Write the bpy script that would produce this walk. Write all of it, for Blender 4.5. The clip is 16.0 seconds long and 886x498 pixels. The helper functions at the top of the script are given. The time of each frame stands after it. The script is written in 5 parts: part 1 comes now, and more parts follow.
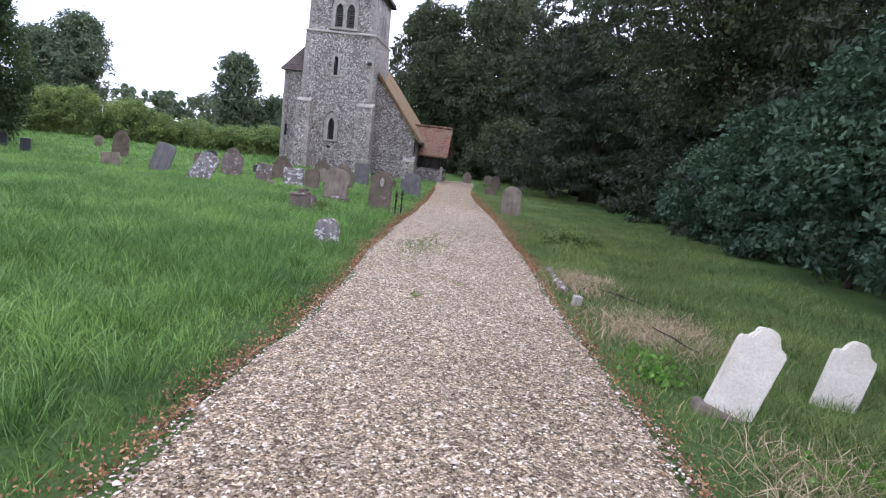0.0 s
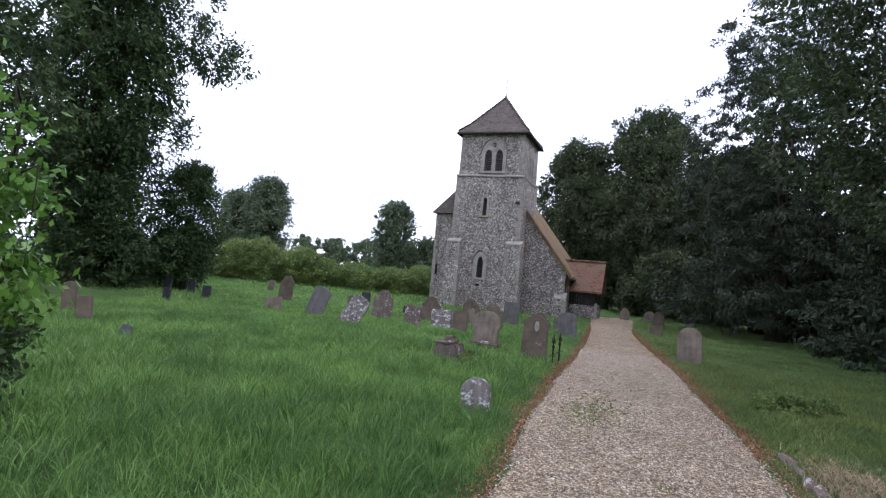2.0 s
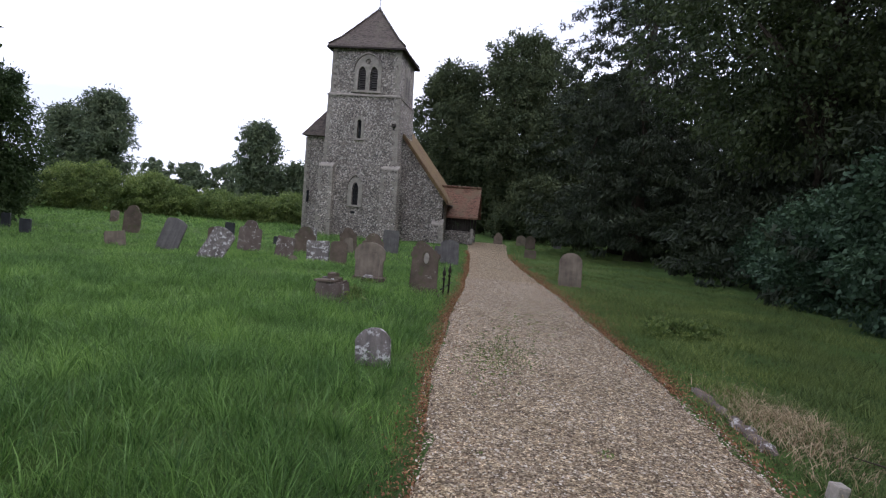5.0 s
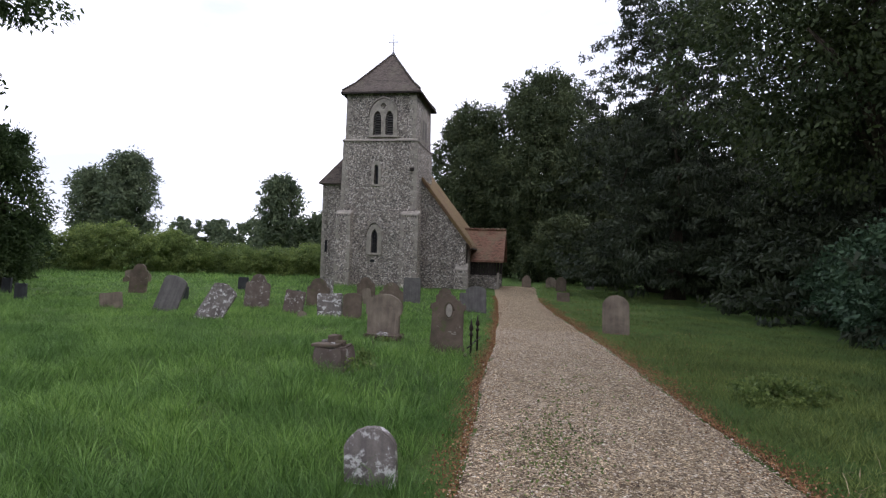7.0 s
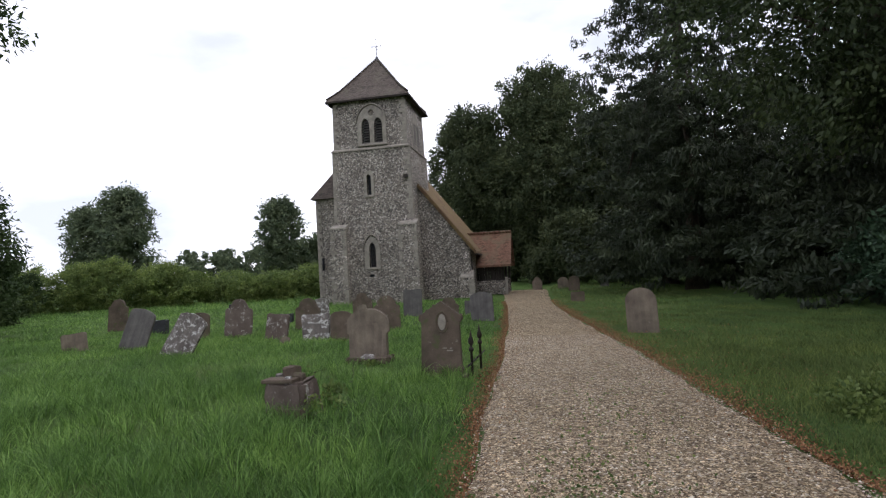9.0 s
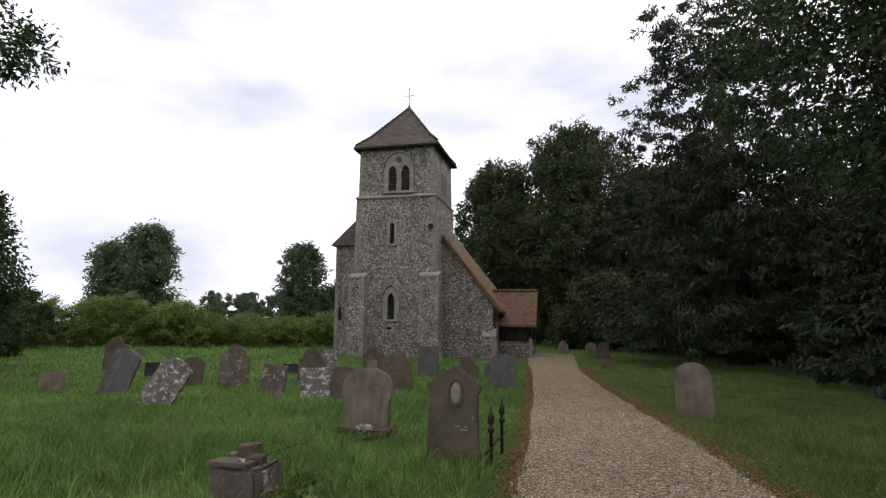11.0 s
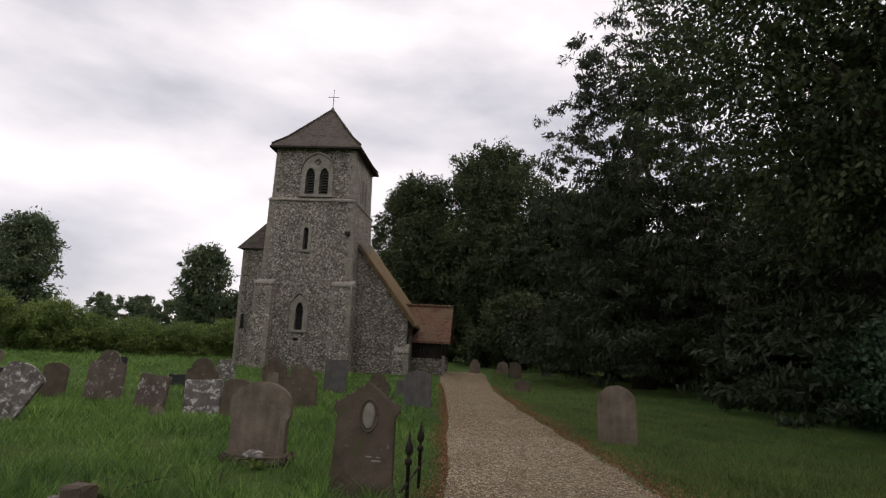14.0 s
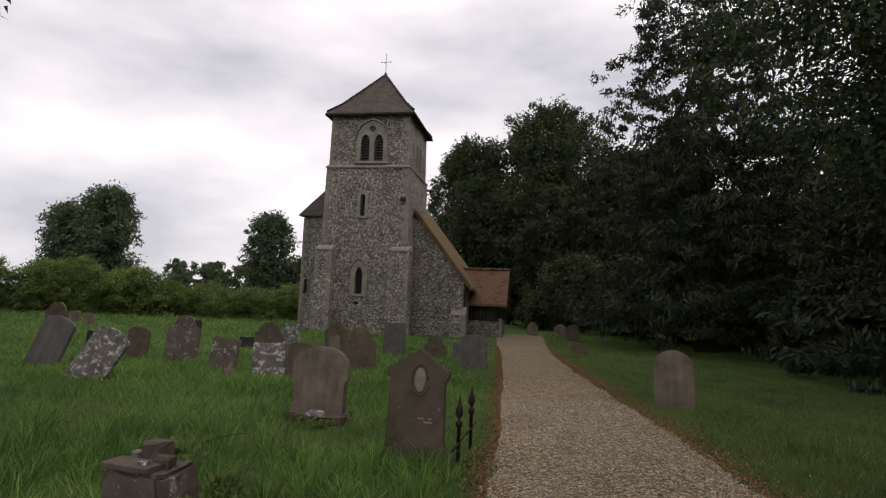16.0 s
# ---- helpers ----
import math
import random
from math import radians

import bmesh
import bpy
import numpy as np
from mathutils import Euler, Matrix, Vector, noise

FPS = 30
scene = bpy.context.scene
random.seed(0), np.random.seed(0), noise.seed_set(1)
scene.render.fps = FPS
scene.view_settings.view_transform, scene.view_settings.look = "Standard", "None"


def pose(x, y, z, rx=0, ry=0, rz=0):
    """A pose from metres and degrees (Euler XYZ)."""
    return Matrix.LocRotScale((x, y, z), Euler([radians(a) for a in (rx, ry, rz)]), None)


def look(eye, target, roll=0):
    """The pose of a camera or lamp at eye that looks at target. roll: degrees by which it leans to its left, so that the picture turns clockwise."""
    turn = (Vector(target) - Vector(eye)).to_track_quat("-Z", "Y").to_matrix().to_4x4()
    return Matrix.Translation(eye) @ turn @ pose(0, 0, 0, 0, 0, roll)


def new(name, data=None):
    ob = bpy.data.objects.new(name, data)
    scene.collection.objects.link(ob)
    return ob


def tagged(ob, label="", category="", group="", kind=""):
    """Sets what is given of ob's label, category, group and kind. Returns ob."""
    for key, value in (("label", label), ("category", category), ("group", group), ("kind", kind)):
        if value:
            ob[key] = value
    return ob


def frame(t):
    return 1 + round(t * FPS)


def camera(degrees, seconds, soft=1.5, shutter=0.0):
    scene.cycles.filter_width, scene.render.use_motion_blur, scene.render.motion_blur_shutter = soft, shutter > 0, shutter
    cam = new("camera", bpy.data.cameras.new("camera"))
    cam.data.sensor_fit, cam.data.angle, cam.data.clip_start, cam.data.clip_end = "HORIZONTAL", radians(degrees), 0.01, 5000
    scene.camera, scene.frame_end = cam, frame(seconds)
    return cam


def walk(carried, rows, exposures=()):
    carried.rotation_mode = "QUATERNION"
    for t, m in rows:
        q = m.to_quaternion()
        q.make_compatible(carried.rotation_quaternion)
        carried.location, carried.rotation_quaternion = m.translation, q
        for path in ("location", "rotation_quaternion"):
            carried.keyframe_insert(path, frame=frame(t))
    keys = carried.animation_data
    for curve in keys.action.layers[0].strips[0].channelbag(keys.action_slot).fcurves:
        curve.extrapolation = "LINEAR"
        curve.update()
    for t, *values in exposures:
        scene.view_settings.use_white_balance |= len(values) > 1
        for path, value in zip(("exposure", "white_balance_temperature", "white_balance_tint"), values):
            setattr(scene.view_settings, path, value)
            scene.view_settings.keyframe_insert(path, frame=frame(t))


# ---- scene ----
cam = camera(77.0, 16.0, soft=1.2)

PATH = [
    (0, (14.62, -40.9, 1.165), (14.368, -38.945, 0.83), 6.7),
    (0.2, (14.66, -40.7, 1.175), (14.286, -38.755, 0.898), 6.7),
    (0.5, (14.6, -40.454, 1.22), (14.118, -38.523, 1.011), 5.0),
    (0.6, (14.59, -40.386, 1.232), (14.07, -38.463, 1.044), 3.9),
    (1, (14.45, -40.08, 1.3), (13.844, -38.18, 1.15), -2.9),
    (1.5, (14.184, -39.649, 1.294), (13.465, -37.785, 1.209), 3.4),
    (2, (13.992, -39.238, 1.277), (13.189, -37.408, 1.367), 5.0),
    (2.5, (13.877, -39.156, 1.28), (13.116, -37.308, 1.345), 7.9),
    (3, (13.689, -39.074, 1.272), (13.055, -37.178, 1.323), 10.7),
    (3.5, (13.523, -38.934, 1.285), (12.922, -37.026, 1.286), 8.0),
    (4, (13.35, -38.62, 1.287), (12.895, -36.679, 1.122), 7.6),
    (4.2, (13.329, -38.503, 1.27), (12.906, -36.557, 1.082), 6.5),
    (6.3, (12.988, -36.837, 1.381), (12.67, -34.862, 1.352), 3.8),
    (6.5, (12.943, -36.613, 1.368), (12.614, -34.641, 1.347), 3.3),
    (7, (12.891, -35.929, 1.267), (12.447, -33.979, 1.287), 1.7),
    (7.5, (12.902, -35.382, 1.162), (12.393, -33.449, 1.211), 1.6),
    (8, (12.938, -34.989, 1.127), (12.614, -33.015, 1.173), 3.9),
    (8.5, (12.939, -34.565, 1.051), (12.696, -32.58, 1.053), -0.5),
    (9, (12.808, -33.829, 1.06), (12.335, -31.886, 1.121), -3.3),
    (9.5, (12.58, -33.2, 1.06), (12.05, -31.274, 1.163), -0.0),
    (9.7, (12.495, -32.999, 1.087), (11.95, -31.081, 1.242), -0.3),
    (11.8, (12.397, -31.655, 1.003), (11.837, -29.754, 1.27), 0.7),
    (12, (12.333, -31.463, 0.99), (11.727, -29.572, 1.23), 1.4),
    (12.5, (12.072, -30.913, 0.951), (11.477, -29.023, 1.226), 4.5),
    (13, (12.011, -30.869, 0.969), (11.658, -28.931, 1.319), -0.5),
    (13.5, (12.043, -31.033, 0.968), (11.78, -29.091, 1.365), 1.1),
    (14, (12.067, -31.064, 0.974), (11.816, -29.107, 1.3), 2.6),
    (14.5, (12.108, -31.058, 0.981), (11.88, -29.089, 1.253), 1.8),
    (15, (12.127, -31.067, 0.991), (11.885, -29.1, 1.257), 1.6),
    (15.5, (12.16, -31.086, 1.001), (11.789, -29.135, 1.232), 1.6),
    (16, (12.196, -31.132, 1.039), (11.745, -29.192, 1.224), 2.3),
]
walk(cam, [(t, look(eye, target, roll)) for t, eye, target, roll in PATH],
     [(0, 1.2, 5550, 26), (1, 0.97, 5550, 25), (2.5, 0.5, 5650, 22), (4, 0.24, 5750, 21), (7, 0.26, 6050, 20), (9.5, 0.1, 6250, 17), (12.5, -0.28, 6750, 17), (14.5, -0.46, 6850, 18), (16, -0.46, 6850, 18)])

# ---- world, sun, exposure ----
world = bpy.data.worlds.new("overcast_sky")
scene.world = world
world.use_nodes = True
wn, wl = world.node_tree.nodes, world.node_tree.links
wn.clear()
sky = wn.new("ShaderNodeTexSky")
sky.sky_type = "NISHITA"
sky.sun_disc = False
sky.sun_elevation, sky.sun_rotation = radians(50), radians(105)
sky_bg = wn.new("ShaderNodeBackground")
sky_bg.inputs["Strength"].default_value = 0.1
wl.new(sky.outputs[0], sky_bg.inputs["Color"])
wc = wn.new("ShaderNodeTexCoord")
wm = wn.new("ShaderNodeMapping")
wm.inputs["Scale"].default_value = (1.0, 1.0, 2.6)
wm.inputs["Location"].default_value = (2.1, 0.7, 0.9)
wl.new(wc.outputs["Generated"], wm.inputs["Vector"])
cl = wn.new("ShaderNodeTexNoise")
cl.inputs["Scale"].default_value = 1.9
cl.inputs["Detail"].default_value = 7
cl.inputs["Roughness"].default_value = 0.5
wl.new(wm.outputs[0], cl.inputs["Vector"])
cr = wn.new("ShaderNodeValToRGB")
cr.color_ramp.elements[0].position, cr.color_ramp.elements[0].color = 0.36, (0.6, 0.635, 0.7, 1)
cr.color_ramp.elements[1].position, cr.color_ramp.elements[1].color = 0.58, (1.06, 1.07, 1.1, 1)
wl.new(cl.outputs[0], cr.inputs[0])
cloud_bg = wn.new("ShaderNodeBackground")
cloud_bg.inputs["Strength"].default_value = 1.45
wl.new(cr.outputs[0], cloud_bg.inputs["Color"])
wmix = wn.new("ShaderNodeMixShader")
wmix.inputs[0].default_value = 0.88
wl.new(sky_bg.outputs[0], wmix.inputs[1])
wl.new(cloud_bg.outputs[0], wmix.inputs[2])
wout = wn.new("ShaderNodeOutputWorld")
wl.new(wmix.outputs[0], wout.inputs["Surface"])

sun_data = bpy.data.lights.new("sun", "SUN")
sun_data.energy, sun_data.angle, sun_data.color = 0.7, radians(22), (1.0, 0.96, 0.9)
sun = new("sun", sun_data)
sun.matrix_world = look((45, -12, 60), (0, 0, 0))

# ---- materials ----


def tree_of(name, rough=0.9):
    m = bpy.data.materials.new(name)
    m.use_nodes = True
    nt = m.node_tree
    b = nt.nodes["Principled BSDF"]
    b.inputs["Roughness"].default_value = rough
    b.inputs["Specular IOR Level"].default_value = 0.25
    return m, nt, b


def node(nt, kind, **sets):
    n = nt.nodes.new(kind)
    for k, v in sets.items():
        n.inputs[k.replace("_", " ")].default_value = v
    return n


def coords(nt, shift=True):
    tc = nt.nodes.new("ShaderNodeTexCoord")
    if not shift:
        return tc.outputs["Object"]
    oi = nt.nodes.new("ShaderNodeObjectInfo")
    mul = nt.nodes.new("ShaderNodeMath")
    mul.operation = "MULTIPLY"
    mul.inputs[1].default_value = 37.0
    nt.links.new(oi.outputs["Random"], mul.inputs[0])
    add = nt.nodes.new("ShaderNodeVectorMath")
    nt.links.new(tc.outputs["Object"], add.inputs[0])
    nt.links.new(mul.outputs[0], add.inputs[1])
    return add.outputs[0]


def ramp(nt, src, stops):
    r = nt.nodes.new("ShaderNodeValToRGB")
    e = r.color_ramp.elements
    while len(e) < len(stops):
        e.new(0.5)
    for el, (p, c) in zip(e, stops):
        el.position, el.color = p, (*c, 1)
    nt.links.new(src, r.inputs[0])
    return r.outputs[0]


def mixed(nt, fac, a, b, mode="MIX"):
    m = nt.nodes.new("ShaderNodeMix")
    m.data_type, m.blend_type = "RGBA", mode
    for s, v in ((m.inputs[0], fac), (m.inputs[6], a), (m.inputs[7], b)):
        if hasattr(v, "is_linked"):
            nt.links.new(v, s)
        elif isinstance(v, tuple):
            s.default_value = (*v, 1)
        else:
            s.default_value = v
    return m.outputs[2]


def bumped(nt, b, height, strength, dist):
    bp = node(nt, "ShaderNodeBump", Strength=strength, Distance=dist)
    nt.links.new(height, bp.inputs["Height"])
    nt.links.new(bp.outputs[0], b.inputs["Normal"])


def stone_mat(name, dark, light, lichen=None, amount=0.62, rough=0.92, streak=0.0, moss=None):
    """Weathered stone: broad stains, fine grain, spots of lichen."""
    m, nt, b = tree_of(name, rough)
    v = coords(nt)
    big = node(nt, "ShaderNodeTexNoise", Scale=3.0, Detail=5.0, Roughness=0.6)
    fine = node(nt, "ShaderNodeTexNoise", Scale=45.0, Detail=6.0, Roughness=0.7)
    nt.links.new(v, big.inputs["Vector"])
    nt.links.new(v, fine.inputs["Vector"])
    c = ramp(nt, big.outputs[0], [(0.3, dark), (0.7, light)])
    c = mixed(nt, 0.35, c, ramp(nt, fine.outputs[0], [(0.3, (0.25, 0.25, 0.25)), (0.7, (1, 1, 1))]), "MULTIPLY")
    if streak:
        mp = node(nt, "ShaderNodeMapping", Scale=(14.0, 14.0, 0.8))
        nt.links.new(v, mp.inputs[0])
        st = node(nt, "ShaderNodeTexNoise", Scale=1.0, Detail=3.0)
        nt.links.new(mp.outputs[0], st.inputs["Vector"])
        c = mixed(nt, streak, c, ramp(nt, st.outputs[0], [(0.35, (0.35, 0.33, 0.3)), (0.65, (1.3, 1.25, 1.15))]), "MULTIPLY")
    if lichen:
        ln = node(nt, "ShaderNodeTexNoise", Scale=7.0, Detail=9.0, Roughness=0.78)
        nt.links.new(v, ln.inputs["Vector"])
        c = mixed(nt, ramp(nt, ln.outputs[0], [(amount - 0.03, (0, 0, 0)), (amount + 0.03, (1, 1, 1))]), c, lichen)
    if moss:
        mn = node(nt, "ShaderNodeTexNoise", Scale=4.0, Detail=7.0, Roughness=0.7)
        nt.links.new(v, mn.inputs["Vector"])
        c = mixed(nt, ramp(nt, mn.outputs[0], [(0.55, (0, 0, 0)), (0.66, (1, 1, 1))]), c, moss)
    nt.links.new(c, b.inputs["Base Color"])
    bumped(nt, b, fine.outputs[0], 0.5, 0.02)
    return m


def flint_mat():
    """Knapped flint nodules in lime mortar, with damp stains."""
    m, nt, b = tree_of("flint_rubble", 0.75)
    v = coords(nt, False)
    warp = node(nt, "ShaderNodeTexNoise", Scale=6.0, Detail=2.0)
    nt.links.new(v, warp.inputs["Vector"])
    wv = mixed(nt, 0.05, v, warp.outputs["Color"], "ADD")
    cell = node(nt, "ShaderNodeTexVoronoi", Scale=13.5, Randomness=1.0)
    edge = nt.nodes.new("ShaderNodeTexVoronoi")
    edge.feature = "DISTANCE_TO_EDGE"
    edge.inputs["Scale"].default_value = 13.5
    nt.links.new(wv, cell.inputs["Vector"])
    nt.links.new(wv, edge.inputs["Vector"])
    sep = nt.nodes.new("ShaderNodeSeparateColor")
    nt.links.new(cell.outputs["Color"], sep.inputs[0])
    flint = ramp(nt, sep.outputs[0], [(0.0, (0.06, 0.056, 0.056)), (0.3, (0.13, 0.117, 0.11)), (0.55, (0.235, 0.208, 0.182)), (0.78, (0.4, 0.355, 0.305)), (0.93, (0.72, 0.69, 0.63))])
    mort = node(nt, "ShaderNodeTexNoise", Scale=2.0, Detail=6.0)
    nt.links.new(v, mort.inputs["Vector"])
    mc = ramp(nt, mort.outputs[0], [(0.35, (0.3, 0.27, 0.225)), (0.65, (0.46, 0.43, 0.38))])
    c = mixed(nt, ramp(nt, edge.outputs["Distance"], [(0.03, (0, 0, 0)), (0.09, (1, 1, 1))]), mc, flint)
    stain = node(nt, "ShaderNodeTexNoise", Scale=0.5, Detail=5.0, Roughness=0.65)
    nt.links.new(v, stain.inputs["Vector"])
    c = mixed(nt, 0.6, c, ramp(nt, stain.outputs[0], [(0.3, (0.66, 0.64, 0.61)), (0.7, (1.32, 1.29, 1.24))]), "MULTIPLY")
    nt.links.new(c, b.inputs["Base Color"])
    bumped(nt, b, edge.outputs["Distance"], 0.7, 0.25)
    return m


def tile_mat(name, a, c2, moss, amount, scale=1.0):
    """Clay roof tiles in courses, with weathering and moss."""
    m, nt, b = tree_of(name, 0.85)
    uv = nt.nodes.new("ShaderNodeUVMap")
    br = node(nt, "ShaderNodeTexBrick", Scale=1.0, Mortar_Size=0.008, Brick_Width=0.17, Row_Height=0.1, Bias=0.0)
    br.inputs["Color1"].default_value = (0, 0, 0, 1)
    br.inputs["Color2"].default_value = (1, 1, 1, 1)
    br.inputs["Mortar"].default_value = (0.1, 0.1, 0.1, 1)
    nt.links.new(uv.outputs[0], br.inputs["Vector"])
    c = ramp(nt, br.outputs["Color"], [(0.0, tuple(x * 0.55 for x in a)), (0.25, a), (1.0, c2)])
    v = coords(nt, False)
    n1 = node(nt, "ShaderNodeTexNoise", Scale=0.9, Detail=7.0, Roughness=0.7)
    nt.links.new(v, n1.inputs["Vector"])
    c = mixed(nt, ramp(nt, n1.outputs[0], [(amount - 0.08, (0, 0, 0)), (amount + 0.08, (0.85, 0.85, 0.85))]), c, moss)
    nt.links.new(c, b.inputs["Base Color"])
    sx = nt.nodes.new("ShaderNodeSeparateXYZ")
    nt.links.new(uv.outputs[0], sx.inputs[0])
    saw = nt.nodes.new("ShaderNodeMath")
    saw.operation = "MODULO"
    saw.inputs[1].default_value = 0.1
    nt.links.new(sx.outputs[1], saw.inputs[0])
    bumped(nt, b, saw.outputs[0], 1.0, -0.35)
    return m


def leaf_mat(name, a, b2, rough=0.55, trans=0.25):
    """Leaves that differ one by one."""
    m, nt, b = tree_of(name, rough)
    g = nt.nodes.new("ShaderNodeNewGeometry")
    c = ramp(nt, g.outputs["Random Per Island"], [(0.0, a), (1.0, b2)])
    v = coords(nt, False)
    n1 = node(nt, "ShaderNodeTexNoise", Scale=0.6, Detail=3.0)
    nt.links.new(v, n1.inputs["Vector"])
    c = mixed(nt, 0.7, c, ramp(nt, n1.outputs[0], [(0.35, (0.6, 0.65, 0.6)), (0.65, (1.42, 1.3, 1.08))]), "MULTIPLY")
    nt.links.new(c, b.inputs["Base Color"])
    t = nt.nodes.new("ShaderNodeBsdfTranslucent")
    nt.links.new(c, t.inputs["Color"])
    mx = nt.nodes.new("ShaderNodeMixShader")
    mx.inputs[0].default_value = trans
    nt.links.new(b.outputs[0], mx.inputs[1])
    nt.links.new(t.outputs[0], mx.inputs[2])
    nt.links.new(mx.outputs[0], nt.nodes["Material Output"].inputs["Surface"])
    return m


def ground_mat():
    m, nt, b = tree_of("meadow_turf", 0.95)
    v = coords(nt, False)
    n1 = node(nt, "ShaderNodeTexNoise", Scale=0.35, Detail=5.0, Roughness=0.6)
    n2 = node(nt, "ShaderNodeTexNoise", Scale=14.0, Detail=6.0, Roughness=0.75)
    nt.links.new(v, n1.inputs["Vector"])
    nt.links.new(v, n2.inputs["Vector"])
    c = ramp(nt, n1.outputs[0], [(0.3, (0.065, 0.12, 0.028)), (0.55, (0.105, 0.185, 0.042)), (0.75, (0.16, 0.195, 0.065))])
    c = mixed(nt, 0.8, c, ramp(nt, n2.outputs[0], [(0.3, (0.35, 0.4, 0.3)), (0.7, (1.25, 1.25, 1.1))]), "MULTIPLY")
    nt.links.new(c, b.inputs["Base Color"])
    bumped(nt, b, n2.outputs[0], 0.9, 0.15)
    return m


def gravel_mat():
    m, nt, b = tree_of("flint_gravel", 0.85)
    v = coords(nt, False)
    cell = node(nt, "ShaderNodeTexVoronoi", Scale=72.0)
    nt.links.new(v, cell.inputs["Vector"])
    sep = nt.nodes.new("ShaderNodeSeparateColor")
    nt.links.new(cell.outputs["Color"], sep.inputs[0])
    c = ramp(nt, sep.outputs[0], [(0.0, (0.07, 0.051, 0.035)), (0.35, (0.24, 0.18, 0.118)), (0.7, (0.4, 0.322, 0.222)), (1.0, (0.72, 0.64, 0.5))])
    big = node(nt, "ShaderNodeTexVoronoi", Scale=27.0)
    nt.links.new(v, big.inputs["Vector"])
    sep2 = nt.nodes.new("ShaderNodeSeparateColor")
    nt.links.new(big.outputs["Color"], sep2.inputs[0])
    c = mixed(nt, 0.75, c, ramp(nt, sep2.outputs[1], [(0.0, (0.35, 0.33, 0.3)), (0.5, (0.9, 0.88, 0.84)), (1.0, (1.7, 1.66, 1.58))]), "MULTIPLY")
    coarse = node(nt, "ShaderNodeTexNoise", Scale=16.0, Detail=5.0, Roughness=0.85)
    nt.links.new(v, coarse.inputs["Vector"])
    c = mixed(nt, 0.6, c, ramp(nt, coarse.outputs[0], [(0.35, (0.5, 0.48, 0.44)), (0.65, (1.5, 1.5, 1.46))]), "MULTIPLY")
    n1 = node(nt, "ShaderNodeTexNoise", Scale=0.8, Detail=5.0, Roughness=0.65)
    nt.links.new(v, n1.inputs["Vector"])
    c = mixed(nt, 0.7, c, ramp(nt, n1.outputs[0], [(0.3, (0.74, 0.7, 0.58)), (0.7, (1.14, 1.1, 1.04))]), "MULTIPLY")
    nt.links.new(c, b.inputs["Base Color"])
    inv = nt.nodes.new("ShaderNodeMath")
    inv.operation = "SUBTRACT"
    inv.inputs[0].default_value = 1.0
    nt.links.new(cell.outputs["Distance"], inv.inputs[1])
    bumped(nt, b, inv.outputs[0], 0.8, 0.03)
    return m


def island_mat(name, stops, rough=0.85):
    m, nt, b = tree_of(name, rough)
    g = nt.nodes.new("ShaderNodeNewGeometry")
    c = ramp(nt, g.outputs["Random Per Island"], stops)
    nt.links.new(c, b.inputs["Base Color"])
    return m


FLINT = flint_mat()
DRESSED = stone_mat("dressed_limestone", (0.22, 0.2, 0.168), (0.42, 0.385, 0.325), (0.18, 0.165, 0.14), 0.6)
ROOF_TOWER = tile_mat("tower_roof_tiles", (0.074, 0.059, 0.048), (0.112, 0.09, 0.073), (0.11, 0.1, 0.07), 0.6)
ROOF_NAVE = tile_mat("nave_roof_tiles", (0.145, 0.088, 0.052), (0.205, 0.128, 0.075), (0.175, 0.13, 0.055), 0.48)
ROOF_PORCH = tile_mat("porch_roof_tiles", (0.155, 0.08, 0.05), (0.215, 0.116, 0.074), (0.15, 0.11, 0.065), 0.55)
# Leaded glass; in openings its dark colour stands for the shade inside.
GLASS_AND_SHADE = stone_mat("leaded_glass_and_opening_shade", (0.012, 0.013, 0.015), (0.03, 0.03, 0.034), rough=0.25)
LOUVRE = stone_mat("grey_louvre_wood", (0.09, 0.085, 0.08), (0.17, 0.16, 0.15))
TIMBER = stone_mat("dark_tarred_timber", (0.025, 0.022, 0.02), (0.06, 0.05, 0.045), streak=0.4)
LEAD = stone_mat("weathered_lead", (0.12, 0.12, 0.13), (0.2, 0.2, 0.21), rough=0.6)
IRON = stone_mat("rusty_black_iron", (0.012, 0.012, 0.012), (0.05, 0.035, 0.025), rough=0.6)
S_BROWN = stone_mat("brown_mossy_sandstone", (0.09, 0.071, 0.053), (0.18, 0.138, 0.104), (0.3, 0.278, 0.23), 0.64, moss=(0.09, 0.1, 0.045))
S_GREY = stone_mat("grey_sandstone", (0.145, 0.118, 0.092), (0.27, 0.225, 0.175), (0.38, 0.35, 0.28), 0.67, streak=0.22)
S_SLATE = stone_mat("blue_grey_slate", (0.11, 0.104, 0.1), (0.195, 0.185, 0.177), (0.33, 0.32, 0.3), 0.66, streak=0.25)
S_LICH = stone_mat("white_lichened_stone", (0.13, 0.115, 0.105), (0.24, 0.215, 0.2), (0.55, 0.54, 0.51), 0.55, streak=0.3)
S_SPECK = stone_mat("lichen_speckled_stone", (0.11, 0.085, 0.07), (0.19, 0.15, 0.125), (0.45, 0.43, 0.4), 0.585)
S_WHITE = stone_mat("pale_portland_stone", (0.5, 0.46, 0.35), (0.68, 0.635, 0.52), (0.38, 0.35, 0.25), 0.66)
S_BLACK = stone_mat("dark_granite", (0.025, 0.027, 0.03), (0.06, 0.062, 0.065), rough=0.4)
BARK = stone_mat("furrowed_bark", (0.035, 0.028, 0.02), (0.09, 0.075, 0.055), streak=0.6)
TURF = ground_mat()
GRAVEL = gravel_mat()
